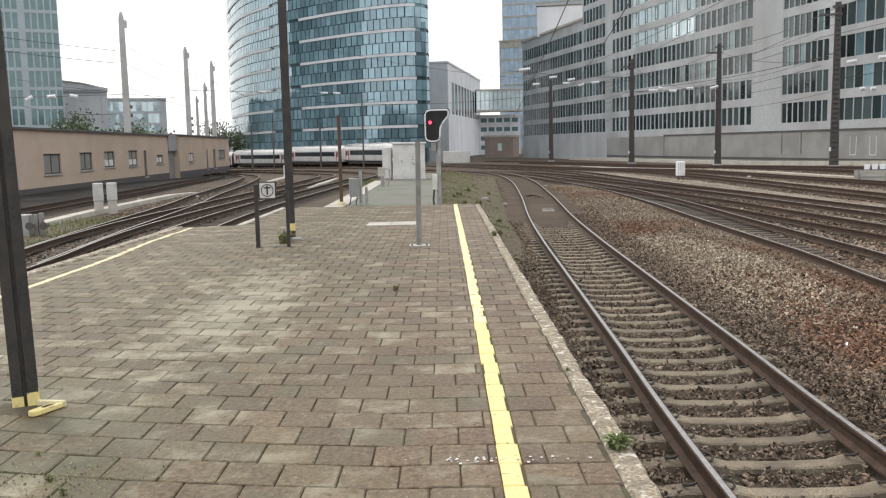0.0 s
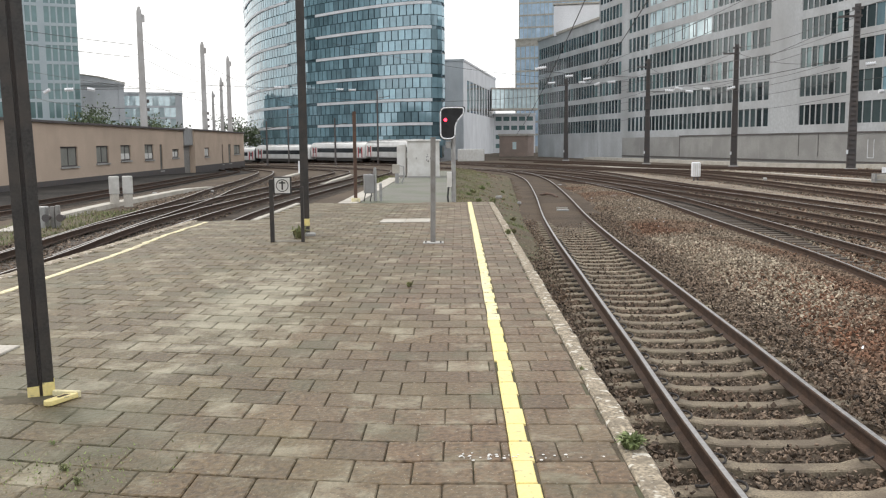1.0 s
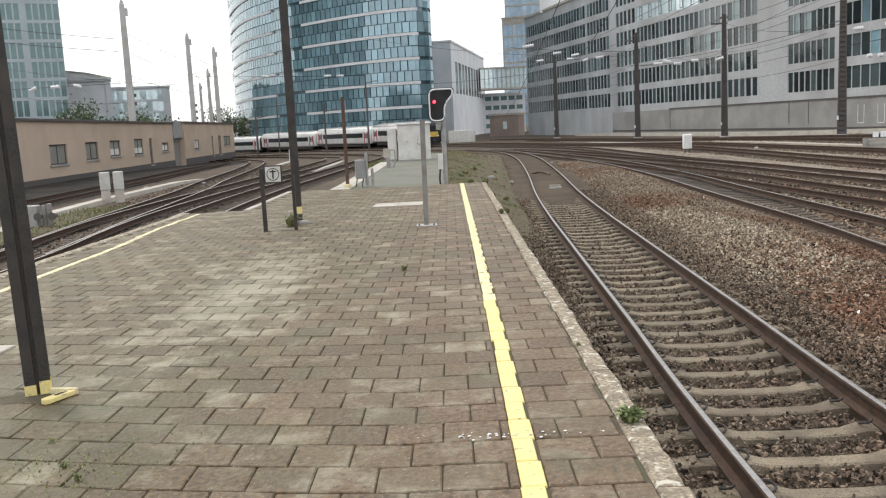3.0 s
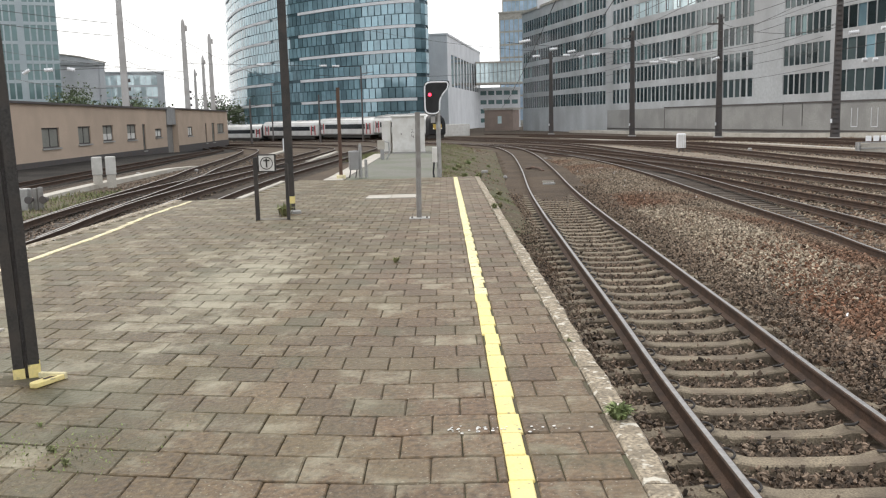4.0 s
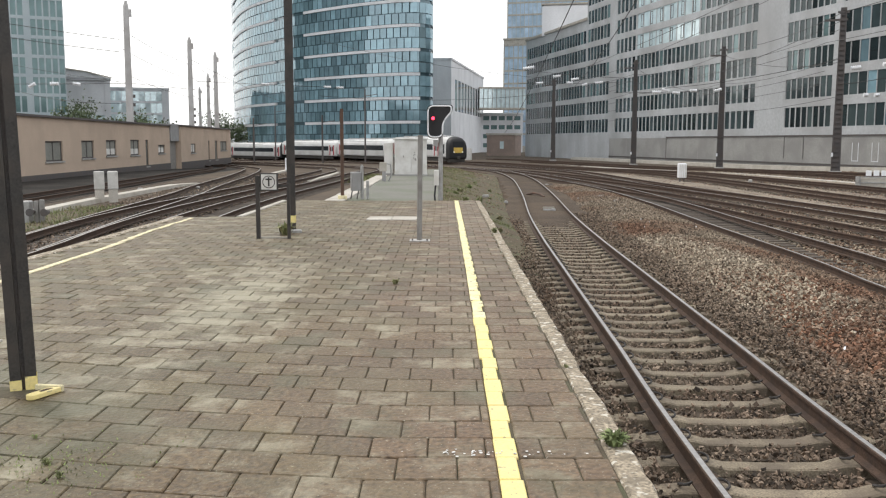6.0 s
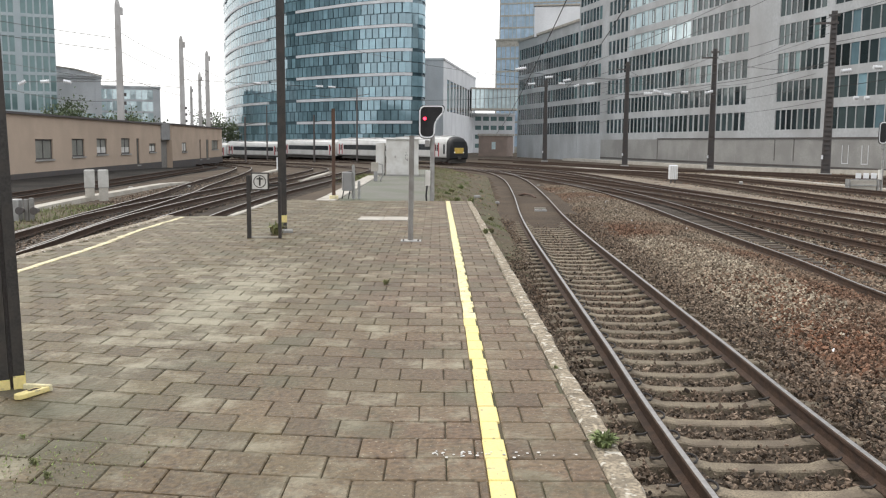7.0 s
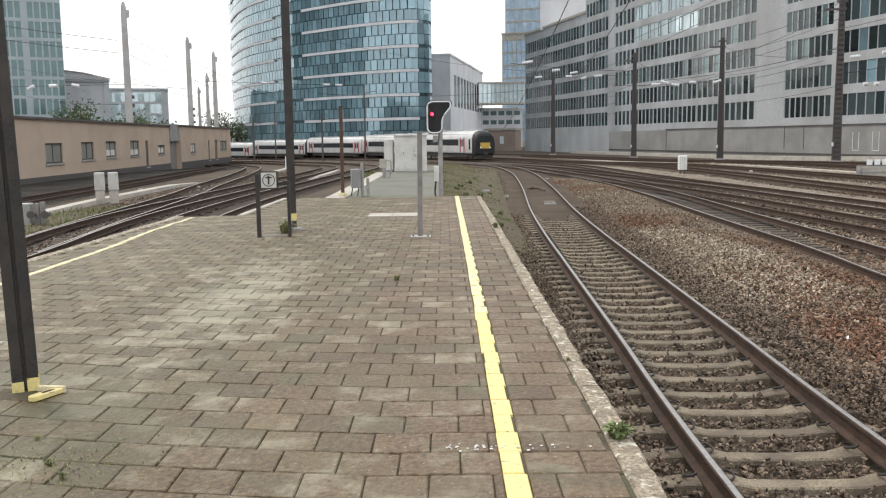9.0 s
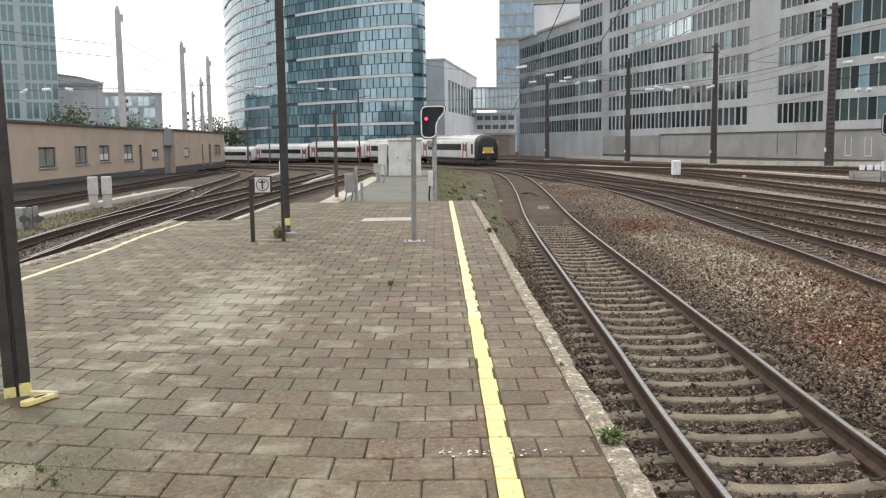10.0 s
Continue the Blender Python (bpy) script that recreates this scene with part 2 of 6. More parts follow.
    r2.color_ramp.elements[0].position, r2.color_ramp.elements[1].position = 0.55, 0.72
    r2.color_ramp.elements[1].color = (0.7, 0.7, 0.7, 1)
    mp2 = n.new("ShaderNodeMapping")
    mp2.inputs["Location"].default_value, mp2.inputs["Scale"].default_value = (3.4 / 1.8, -4.6 / 2.6, 0), (1 / 1.8, 1 / 2.6, 0)
    ln.new(geo.outputs["Position"], mp2.inputs["Vector"])
    far2 = n.new("ShaderNodeVectorMath")
    far2.operation = "LENGTH"
    ln.new(mp2.outputs[0], far2.inputs[0])
    damp = n.new("ShaderNodeMapRange")
    damp.inputs[1].default_value, damp.inputs[2].default_value, damp.inputs[3].default_value, damp.inputs[4].default_value = 0.2, 1.3, 0.18, 0.0
    ln.new(far2.outputs["Value"], damp.inputs[0])
    lift2 = n.new("ShaderNodeMath")
    ln.new(moss.outputs[0], lift2.inputs[0])
    ln.new(damp.outputs[0], lift2.inputs[1])
    ln.new(lift2.outputs[0], r2.inputs[0])
    mm = n.new("ShaderNodeMixRGB")
    ln.new(r2.outputs[0], mm.inputs[0])
    ln.new(pale.outputs[0], mm.inputs[1])
    mm.inputs[2].default_value = (0.088, 0.086, 0.046, 1)
    ln.new(mm.outputs[0], b.inputs["Base Color"])


weather(m_paver, True)
weather(m_pavers, False)


def streak(m, depth=0.25, scale=0.3):
    """Rain streaks that run down a wall."""
    t = m.node_tree
    n, ln = t.nodes, t.links
    b = n["Principled BSDF"]
    src = b.inputs["Base Color"].links[0].from_socket
    geo = n.new("ShaderNodeNewGeometry")
    mp = n.new("ShaderNodeMapping")
    mp.inputs["Scale"].default_value = (scale, scale, scale * 0.25)
    ln.new(geo.outputs["Position"], mp.inputs["Vector"])
    tx = n.new("ShaderNodeTexNoise")
    tx.inputs["Scale"].default_value, tx.inputs["Detail"].default_value = 1.0, 5
    ln.new(mp.outputs[0], tx.inputs["Vector"])
    mr = n.new("ShaderNodeMapRange")
    mr.inputs[1].default_value, mr.inputs[2].default_value, mr.inputs[3].default_value, mr.inputs[4].default_value = 0.35, 0.65, 1 - depth, 1 + depth * 0.4
    ln.new(tx.outputs[0], mr.inputs[0])
    hv = n.new("ShaderNodeHueSaturation")
    ln.new(mr.outputs[0], hv.inputs["Value"])
    ln.new(src, hv.inputs["Color"])
    ln.new(hv.outputs[0], b.inputs["Base Color"])


for wall_material, amount in ((m_facade, 0.12), (m_ochre, 0.08), (m_pale, 0.08), (m_white, 0.06), (m_conc, 0.12), (m_trainwhite, 0.06)):
    streak(wall_material, amount)


def glass(name, base, rough=0.06, spec=0.5, spread=0.3, per="object", tint=(0.75, 0.92, 0.95), ior=2.3):
    m = material(name, base, rough, 0.0, vary=0.15, scale=0.08, fine=0.6, bump=0, per=per, spread=spread, spec=spec)
    m.node_tree.nodes["Principled BSDF"].inputs["IOR"].default_value = ior
    m.node_tree.nodes["Principled BSDF"].inputs["Specular Tint"].default_value = (*tint, 1)
    return m


m_teal = glass("teal_glass", (0.17, 0.27, 0.31), spread=0.45, tint=(0.7, 0.9, 1.0), ior=2.7)
m_teal_far = glass("teal_glass_panes", (0.17, 0.27, 0.31), spread=0.45, per="island", tint=(0.7, 0.9, 1.0), ior=2.7)
m_dkglass = glass("dark_office_glass", (0.024, 0.034, 0.036), ior=1.5, spread=0.75)
m_dkglass_far = glass("dark_office_panes", (0.024, 0.034, 0.036), per="island", ior=1.5, spread=0.75)
m_tealcore = glass("dark_teal_glass", (0.075, 0.12, 0.14), ior=2.1, tint=(0.7, 0.9, 1.0))
# pale base colour stands in for bright sky mirrored in the panes
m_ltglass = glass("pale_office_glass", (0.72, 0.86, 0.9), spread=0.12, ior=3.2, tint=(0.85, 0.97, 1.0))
m_greyglass = glass("grey_office_glass", (0.05, 0.066, 0.066), ior=1.7, spread=0.5)
m_midglass = glass("grey_green_glass", (0.11, 0.175, 0.175), spread=0.5, per="island", ior=1.8)
m_blueglass = glass("blue_glass", (0.44, 0.55, 0.68), rough=0.12, spread=0.15, per="island")


# ---- mesh tools ----
class Shape:
    """Gathers boxes, prisms and tubes into one mesh."""

    def __init__(self):
        self.v, self.f = [], []

    def add(self, verts, faces):
        k = len(self.v)
        self.v += [tuple(p) for p in verts]
        self.f += [tuple(i + k for i in f) for f in faces]
        return self

    def box(self, x0, x1, y0, y1, z0, z1, m=None):
        p = [Vector(c) for c in ((x0, y0, z0), (x1, y0, z0), (x1, y1, z0), (x0, y1, z0), (x0, y0, z1), (x1, y0, z1), (x1, y1, z1), (x0, y1, z1))]
        if m is not None:
            p = [m @ q for q in p]
        return self.add(p, [(0, 3, 2, 1), (4, 5, 6, 7), (0, 1, 5, 4), (1, 2, 6, 5), (2, 3, 7, 6), (3, 0, 4, 7)])

    def chamfer(self, x0, x1, y0, y1, z0, z1, c, m=None):
        """A box with its upper edges cut back by c."""
        p = [Vector(q) for q in ((x0, y0, z0), (x1, y0, z0), (x1, y1, z0), (x0, y1, z0), (x0, y0, z1 - c), (x1, y0, z1 - c), (x1, y1, z1 - c), (x0, y1, z1 - c),
                                 (x0 + c, y0 + c, z1), (x1 - c, y0 + c, z1), (x1 - c, y1 - c, z1), (x0 + c, y1 - c, z1))]
        if m is not None:
            p = [m @ q for q in p]
        return self.add(p, [(0, 3, 2, 1), (8, 9, 10, 11), (0, 1, 5, 4), (1, 2, 6, 5), (2, 3, 7, 6), (3, 0, 4, 7),
                            (4, 5, 9, 8), (5, 6, 10, 9), (6, 7, 11, 10), (7, 4, 8, 11)])

    def tube(self, points, r, sides=8, r_end=None):
        pts = [Vector(p) for p in points]
        rings = []
        for i, p in enumerate(pts):
            d = (pts[min(i + 1, len(pts) - 1)] - pts[max(i - 1, 0)]).normalized()
            a = d.cross(Vector((0, 0, 1)) if abs(d.z) < 0.9 else Vector((1, 0, 0))).normalized()
            b = d.cross(a)
            rr = r if r_end is None else r + (r_end - r) * i / (len(pts) - 1)
            rings.append([p + a * rr * math.cos(6.28319 * k / sides) + b * rr * math.sin(6.28319 * k / sides) for k in range(sides)])
        v = [q for ring in rings for q in ring]
        f = [(i * sides + k, i * sides + (k + 1) % sides, (i + 1) * sides + (k + 1) % sides, (i + 1) * sides + k) for i in range(len(pts) - 1) for k in range(sides)]
        f += [tuple(range(sides))[::-1], tuple((len(pts) - 1) * sides + k for k in range(sides))]
        return self.add(v, f)

    def sweep(self, outline, path, closed=True):
        """An outline of (across, up) pairs carried along points with their right-hand directions."""
        n = len(outline)
        v = [(p[0] + r[0] * a, p[1] + r[1] * a, p[2] + u) for p, r in path for a, u in outline]
        m = n if closed else n - 1
        f = [(i * n + k, (i + 1) * n + k, (i + 1) * n + (k + 1) % n, i * n + (k + 1) % n) for i in range(len(path) - 1) for k in range(m)]
        if closed:
            f += [tuple(range(n)), tuple((len(path) - 1) * n + k for k in range(n))[::-1]]
        return self.add(v, f)

    def prism(self, outline, y0, y1, m=None):
        """An outline in x, z drawn out from y0 to y1."""
        n = len(outline)
        p = [Vector((x, y, z)) for y in (y0, y1) for x, z in outline]
        if m is not None:
            p = [m @ q for q in p]
        f = [tuple(range(n)), tuple(range(2 * n - 1, n - 1, -1))] + [(k, k + n, (k + 1) % n + n, (k + 1) % n) for k in range(n)]
        return self.add(p, f)

    def mesh(self, name, mat, smooth=False):
        me = bpy.data.meshes.new(name)
        me.from_pydata([tuple(p) for p in self.v], [], self.f)
        me.materials.append(mat)
        if len(me.polygons) < 60000:
            bm = bmesh.new()
            bm.from_mesh(me)
            bmesh.ops.recalc_face_normals(bm, faces=bm.faces)
            bm.to_mesh(me)
            bm.free()
        if smooth:
            me.polygons.foreach_set("use_smooth", [True] * len(me.polygons))
            me.set_sharp_from_angle(angle=radians(40))
        return me


def part(name, shape, mat, parent=None, label="", smooth=False, bevel=0.0, at=None):
    ob = new(name, shape if isinstance(shape, bpy.types.Mesh) else shape.mesh(name, mat, smooth))
    ob.parent = parent
    if at is not None:
        ob.matrix_basis = at
    if bevel:
        mod = ob.modifiers.new("bevel", "BEVEL")
        mod.width, mod.segments, mod.limit_method, mod.angle_limit = bevel, 2, "ANGLE", radians(40)
    if label:
        ob["label"] = label
    return ob


def thing(name, label, category, at=None, group="", kind=""):
    ob = new(name)
    ob.empty_display_size = 0.2
    if at is not None:
        ob.matrix_basis = at
    return tagged(ob, label, category, group, kind)


def curve(points, step=1.0):
    """Even points along a smooth line through a few plan points, each with its right-hand direction; z is left at 0."""
    P = [Vector((*p, 0)) for p in points]
    P = [2 * P[0] - P[1]] + P + [2 * P[-1] - P[-2]]
    raw = []
    for i in range(1, len(P) - 2):
        a, b, c, d = P[i - 1:i + 3]
        k = max(4, int((c - b).length / 0.5))
        for j in range(k):
            u = j / k
            raw.append(0.5 * (2 * b + (c - a) * u + (2 * a - 5 * b + 4 * c - d) * u * u + (3 * b - a - 3 * c + d) * u ** 3))
    raw.append(P[-2])
    out, want, run = [], 0.0, 0.0
    for a, b in zip(raw, raw[1:]):
        ln = (b - a).length
        while want <= run + ln:
            p, d = a.lerp(b, (want - run) / ln), (b - a).normalized()
            out.append((p, Vector((d.y, -d.x, 0))))
            want += step
        run += ln
    return out


def ground_z(y, x=-20.0):
    """The yard lies level, sinks a little beyond the platform's end, and falls away further towards the tower."""
    u, v, w = min(1, max(0, (y - 70) / 50)), min(1, max(0, (y - 115) / 95)), min(1, max(0, (y - 186) / 52))
    side = min(1, max(0, (6 - x) / 12))
    return -1.03 - 0.55 * u * u * (3 - 2 * u) - side * (0.72 * v * v * (3 - 2 * v) + 1.0 * w * w * (3 - 2 * w))


def rail_z(y, x=-20.0):
    return ground_z(y, x) + 0.27


# ---- ground ----
g = Shape()
xs = [-1500, -400, -120, -60, -30, -15, -6, -3, 0, 3, 6, 15, 30, 60, 120, 400, 1500]
ys = [-600, -100, 0, 40, 70] + list(range(75, 246, 5)) + [260, 400, 1000, 3000]
for y in ys:
    g.v += [(x, y, ground_z(y, x)) for x in xs]
w = len(xs)
g.f = [(j * w + i, j * w + i + 1, (j + 1) * w + i + 1, (j + 1) * w + i) for j in range(len(ys) - 1) for i in range(w - 1)]
tagged(part("ground", g, m_ground), "dark stony ballast of the railway yard", "ground", kind="structure")


def strip(name, points, half, up, mat, label, category="path", wobble=0.0):
    s = Shape()
    rnd = random.Random(name + label)
    path = [(Vector((p.x, p.y, ground_z(p.y, p.x))), r) for p, r in curve(points, 1.5)]
    v = []
    for i, (p, r) in enumerate(path):
        p = Vector((p.x, p.y, p.z - 0.1 * max(0, 3 - min(i, len(path) - 1 - i)) / 3))
        a, b = half + rnd.uniform(-wobble, wobble), half + rnd.uniform(-wobble, wobble)
        v.append([(p.x - r.x * a, p.y - r.y * a, p.z - 0.02), (p.x - r.x * a * 0.9, p.y - r.y * a * 0.9, p.z + up), (p.x + r.x * b * 0.9, p.y + r.y * b * 0.9, p.z + up), (p.x + r.x * b, p.y + r.y * b, p.z - 0.02)])
    s.v = [q for row in v for q in row]
    s.f = [(i * 4 + k, i * 4 + k + 1, i * 4 + k + 5, i * 4 + k + 4) for i in range(len(v) - 1) for k in range(3)]
    return tagged(part(name, s, mat), label, category, kind="structure")


# ---- tracks ----
RAIL = [(-0.075, 0.0), (0.075, 0.0), (0.075, 0.015), (0.012, 0.035), (0.012, 0.125), (0.036, 0.138), (0.036, 0.165), (0.028, 0.172), (-0.028, 0.172), (-0.036, 0.165), (-0.036, 0.138), (-0.012, 0.125), (-0.012, 0.035), (-0.075, 0.015)]


def sleeper_mesh():
    """A concrete sleeper, lower at its waist than at the rail seats."""
    s = Shape()
    rows = [(-1.25, 0.08, 0.0), (-1.2, 0.105, 0.04), (-0.95, 0.11, 0.06), (-0.56, 0.11, 0.058), (-0.42, 0.1, 0.022), (0, 0.097, 0.014), (0.42, 0.1, 0.022), (0.56, 0.11, 0.058), (0.95, 0.11, 0.06), (1.2, 0.105, 0.04), (1.25, 0.08, 0.0)]
    v = []
    for x, h, z in rows:
        v += [(x, -h - 0.03, -0.12), (x, -h, z - 0.012), (x, -h + 0.02, z), (x, h - 0.02, z), (x, h, z - 0.012), (x, h + 0.03, -0.12)]
    f = [(i * 6 + k, i * 6 + k + 1, i * 6 + k + 7, i * 6 + k + 6) for i in range(len(rows) - 1) for k in range(5)] + [(0, 1, 2, 3, 4, 5), tuple(60 + k for k in range(5, -1, -1))]
    return s.add(v, f).mesh("sleeper", m_sleeper)


def clip_mesh():
    """A sprung steel rail clip."""
    pts = [(0.03 + 0.05 * math.cos(a) + 0.03, 0.055 * math.sin(a), 0.03 + 0.03 * math.sin(a * 0.5)) for a in [radians(k) for k in range(-150, 151, 30)]]
    return Shape().tube(pts, 0.011, 6).mesh("rail_clip", m_clip)


SLEEPER, CLIP = sleeper_mesh(), clip_mesh()


def track(label, points, near=False, step=2.0, polished=True):
    t = thing("railway_track", label, "track", group="tracks of the yard", kind="structure")
    line = [(Vector((p.x, p.y, rail_z(p.y, p.x) - 0.172)), r) for p, r in curve(points, 0.6 if near else step)]
    for side in (-0.7535, 0.7535):
        path = [(p + r * side, r) for p, r in line]
        rail = part("rail", Shape().sweep(RAIL, path), m_rust, t, smooth=False)
        part("running_surface", Shape().sweep([(-0.021, 0.1735), (0.021, 0.1735), (0.024, 0.171), (-0.024, 0.171)], path), m_railtop if polished else m_rust, rail, "polished steel rail head")
    if near:
        for i, (p, r) in enumerate(line):
            if p.y > 62:
                break
            m = Matrix.Translation((p.x, p.y, p.z - 0.055)) @ pose(0, 0, 0, 0, 0, math.degrees(math.atan2(r.y, r.x)) + random.uniform(-0.6, 0.6))
            sl = part("sleeper", SLEEPER, None, t, at=m)
            if p.y < 24:
                for x, turn in ((-0.84, 180), (-0.667, 0), (0.667, 180), (0.84, 0)):
                    part("rail_clip", CLIP, None, sl, at=pose(x, 0, 0.055, 0, 0, turn))
    else:
        s = Shape()
        for p, r in curve(points, 0.6):
            if p.y < 75:
                m = Matrix.Translation((p.x, p.y, rail_z(p.y, p.x) - 0.295)) @ pose(0, 0, 0, 0, 0, math.degrees(math.atan2(r.y, r.x)))
                s.chamfer(-1.3, 1.3, -0.13, 0.13, -0.1, 0.05, 0.015, m)
        tagged(part("sleepers", s, m_sleeper_far, t), kind="stuff")
    return t


T1 = [(2.75, -30), (2.72, -5), (2.75, 6), (2.91, 11.1), (3.03, 14.7), (3.15, 18.2), (3.34, 23.5), (3.71, 31), (4.48, 42.6), (5.19, 55.6), (5.44, 64), (5.3, 74), (4.5, 86), (1.8, 103), (-6, 126), (-18, 148), (-34, 170), (-54, 190), (-85, 213)]
T2 = [(7.3, -20), (7.7, 0), (8.4, 14.9), (8.74, 19), (8.88, 24), (9.06, 30), (9.33, 36), (9.4, 43), (9.33, 48.5), (8.96, 54), (8.4, 59.6), (7.7, 66.6), (6.3, 78), (3.5, 97), (-2.6, 120)]
TRAIN_LINE = [(13.2, 52), (12.55, 62), (11.9, 76), (10.9, 92), (9.3, 107), (6.4, 118), (3.14, 129.6), (-1.8, 143), (-12.8, 167), (-26.7, 190), (-42.9, 211), (-61, 230), (-83, 248), (-120, 268), (-170, 290)]
track("curved railway track with concrete sleepers beside the platform", T1, near=True)
track("worn railway track joining the yard fan", T2)
track("railway track on which the passenger train runs", [(17.4, -10), (15.9, 20), (15.05, 30), (14.4, 38), (13.95, 44)] + TRAIN_LINE)
track("worn railway track that joins the next one by a switch", [(12.9, 5), (12.2, 20), (11.85, 25), (11.5, 31), (11.3, 35), (10.95, 39), (10.3, 45), (9.6, 50), (8.7, 57), (7.4, 67), (5.6, 80)], polished=False)
track("worn railway track crossing from one line to the next", [(14.3, 40), (13.5, 46), (12.3, 53), (10.9, 61), (9.3, 70), (7.0, 82), (3.9, 97)], polished=False)
track("worn railway track in the yard", [(19.9, 10), (19.1, 30), (18.8, 45), (18.7, 58), (17.6, 76), (14.4, 98), (8.2, 120), (-2, 142)], polished=False)
track("worn railway track in the yard", [(26.2, 20), (25.0, 40), (24.0, 51), (23.1, 60), (20.6, 82), (16.4, 105), (9.6, 130), (0, 151)], polished=False)
track("worn railway track in the yard", [(34, 32), (32.2, 52), (30.0, 74), (26.6, 97), (21.0, 122), (13, 146)], polished=False)
track("worn railway track along the office block", [(38, 45), (35.6, 70), (31.6, 95), (26.0, 120), (18.6, 145), (8, 170)], polished=False)
track("railway track beside the platform's far edge", [(-7.75, -30), (-7.75, 15), (-8.1, 24), (-8.45, 33), (-8.4, 41), (-8.1, 48), (-7.6, 58), (-7.2, 68), (-7.0, 82), (-8.6, 98), (-13.5, 115), (-24, 133), (-42, 152), (-70, 172)])
track("railway track beyond the platform's far edge", [(-9.2, -10), (-9.6, 10), (-10.1, 20), (-10.45, 23), (-10.8, 26), (-11.1, 30), (-11.2, 35), (-11.1, 40), (-10.95, 46), (-10.7, 56), (-10.4, 68), (-11.0, 84), (-14.0, 100), (-21, 116), (-33, 133), (-55, 152)])
track("railway track branching off by a switch", [(-10.2, 20.2), (-10.56, 23.2), (-10.97, 26.6), (-11.34, 30), (-11.65, 33.5), (-12.6, 43), (-13.6, 50), (-14.5, 58), (-15.5, 67), (-17.5, 80), (-21.5, 98), (-29, 118), (-42, 138)])
track("railway track in front of the ochre building", [(-17.5, 10), (-18.4, 30), (-19.6, 48), (-20.8, 66), (-23.2, 88), (-29, 112), (-42, 136)], polished=False)
# ---- strips of paler ground between the tracks ----
strip("gravel_strip", [(18.2, 5), (17.2, 25), (16.7, 40), (16.2, 58), (15.0, 76), (12.9, 96), (11.0, 106)], 1.0, 0.05, m_sand, "pale sandy strip between two tracks", wobble=0.3)
strip("gravel_strip", [(10.7, 12), (10.55, 18), (10.3, 24), (10.2, 28)], 0.5, 0.03, m_sand, "pale gravel between two tracks", wobble=0.15)
strip("gravel_strip", [(22.9, 12), (22.0, 34), (21.3, 54), (19.3, 76)], 1.0, 0.05, m_sand, "pale sandy strip between two tracks", wobble=0.3)
strip("gravel_strip", [(29, 25), (28.1, 45), (26.4, 68), (23.4, 92), (18, 116)], 1.0, 0.05, m_sand, "pale sandy strip between two tracks", wobble=0.3)
strip("cable_duct", [(54.0, 54), (50.2, 70), (43.5, 99.5), (36.7, 128.7), (30.0, 157.9), (25.5, 177)], 0.7, 0.5, m_conc_light, "low pale concrete duct before the office block", "duct")
strip("cable_duct", [(29.6, 46), (28.3, 58), (27.2, 70), (25.9, 84), (23.4, 104), (19.4, 126), (15.6, 145)], 0.34, 0.1, m_conc_light, "low pale concrete duct between tracks", "duct")
strip("cable_duct", [(-14.6, 28), (-15.4, 34), (-15.95, 40), (-16.2, 46), (-16.4, 52), (-16.25, 58)], 0.3, 0.2, m_conc_light, "pale concrete cable duct beside the tracks", "duct")
strip("cable_duct", [(-9.6, 62), (-9.4, 72), (-10.2, 86)], 0.25, 0.12, m_conc_light, "pale concrete cable duct beside the tracks", "duct")
strip("cable_duct", [(-14.4, 71), (-15.2, 80), (-16.8, 95), (-19.2, 112), (-22.5, 128)], 0.28, 0.12, m_conc_light, "pale concrete cable duct beside the tracks", "duct")
strip("sooty_ground", [(-23.5, 10), (-24.2, 40), (-26.0, 70), (-29.5, 100), (-34, 122)], 6.0, 0.08, m_dirt, "sooty black ground before the ochre building", "ground")
strip("weedy_verge", [(-14.0, 22), (-14.6, 30), (-15.9, 38)], 1.6, 0.08, m_soil, "weedy verge beside the tracks", "verge", wobble=0.4)

strip("track_soil", [(3.5, 27), (3.93, 34.3), (4.5, 43), (5.4, 62), (5.0, 80), (2.0, 103)], 1.75, 0.13, m_trackfill, "dark soil filling the curved track", "soil", wobble=0.25)
strip("track_soil", [(7.2, 40), (7.6, 52), (7.3, 66), (6.6, 80), (4.0, 97)], 0.8, 0.05, m_brown, "brown stony soil between two tracks", "soil", wobble=0.25)

strip("gravel_strip", [(15.9, 20), (15.05, 30), (14.4, 38), (13.3, 51)], 0.5, 0.06, m_sand, "pale gravel inside a yard track", wobble=0.12)
strip("gravel_strip", [(19.1, 30), (18.8, 45), (18.6, 58)], 0.5, 0.06, m_sand, "pale gravel inside a yard track", wobble=0.12)
strip("gravel_strip", [(14.2, 18), (13.4, 27), (12.9, 34), (12.55, 41)], 0.55, 0.05, m_sand, "pale gravel between two yard tracks", wobble=0.2)

# ---- platform ----
PX0, PX1, PY1 = -6.1, 0.9, 26.5
deck = Shape().box(PX0, PX1, -40, 20.6, ground_z(0) - 0.1, -0.015).box(-4.75, PX1, 20.6, PY1, ground_z(0) - 0.1, -0.016)
platform = tagged(part("platform", deck, m_joint), "railway platform paved with brown-grey concrete pavers", "platform", kind="structure")
kerb_rnd = random.Random(4)
kerb_y, KERBS = -10.0, []
while kerb_y < PY1:
    KERBS.append((kerb_y, min(kerb_y + 1.0, PY1)))
    kerb_y += 1.0


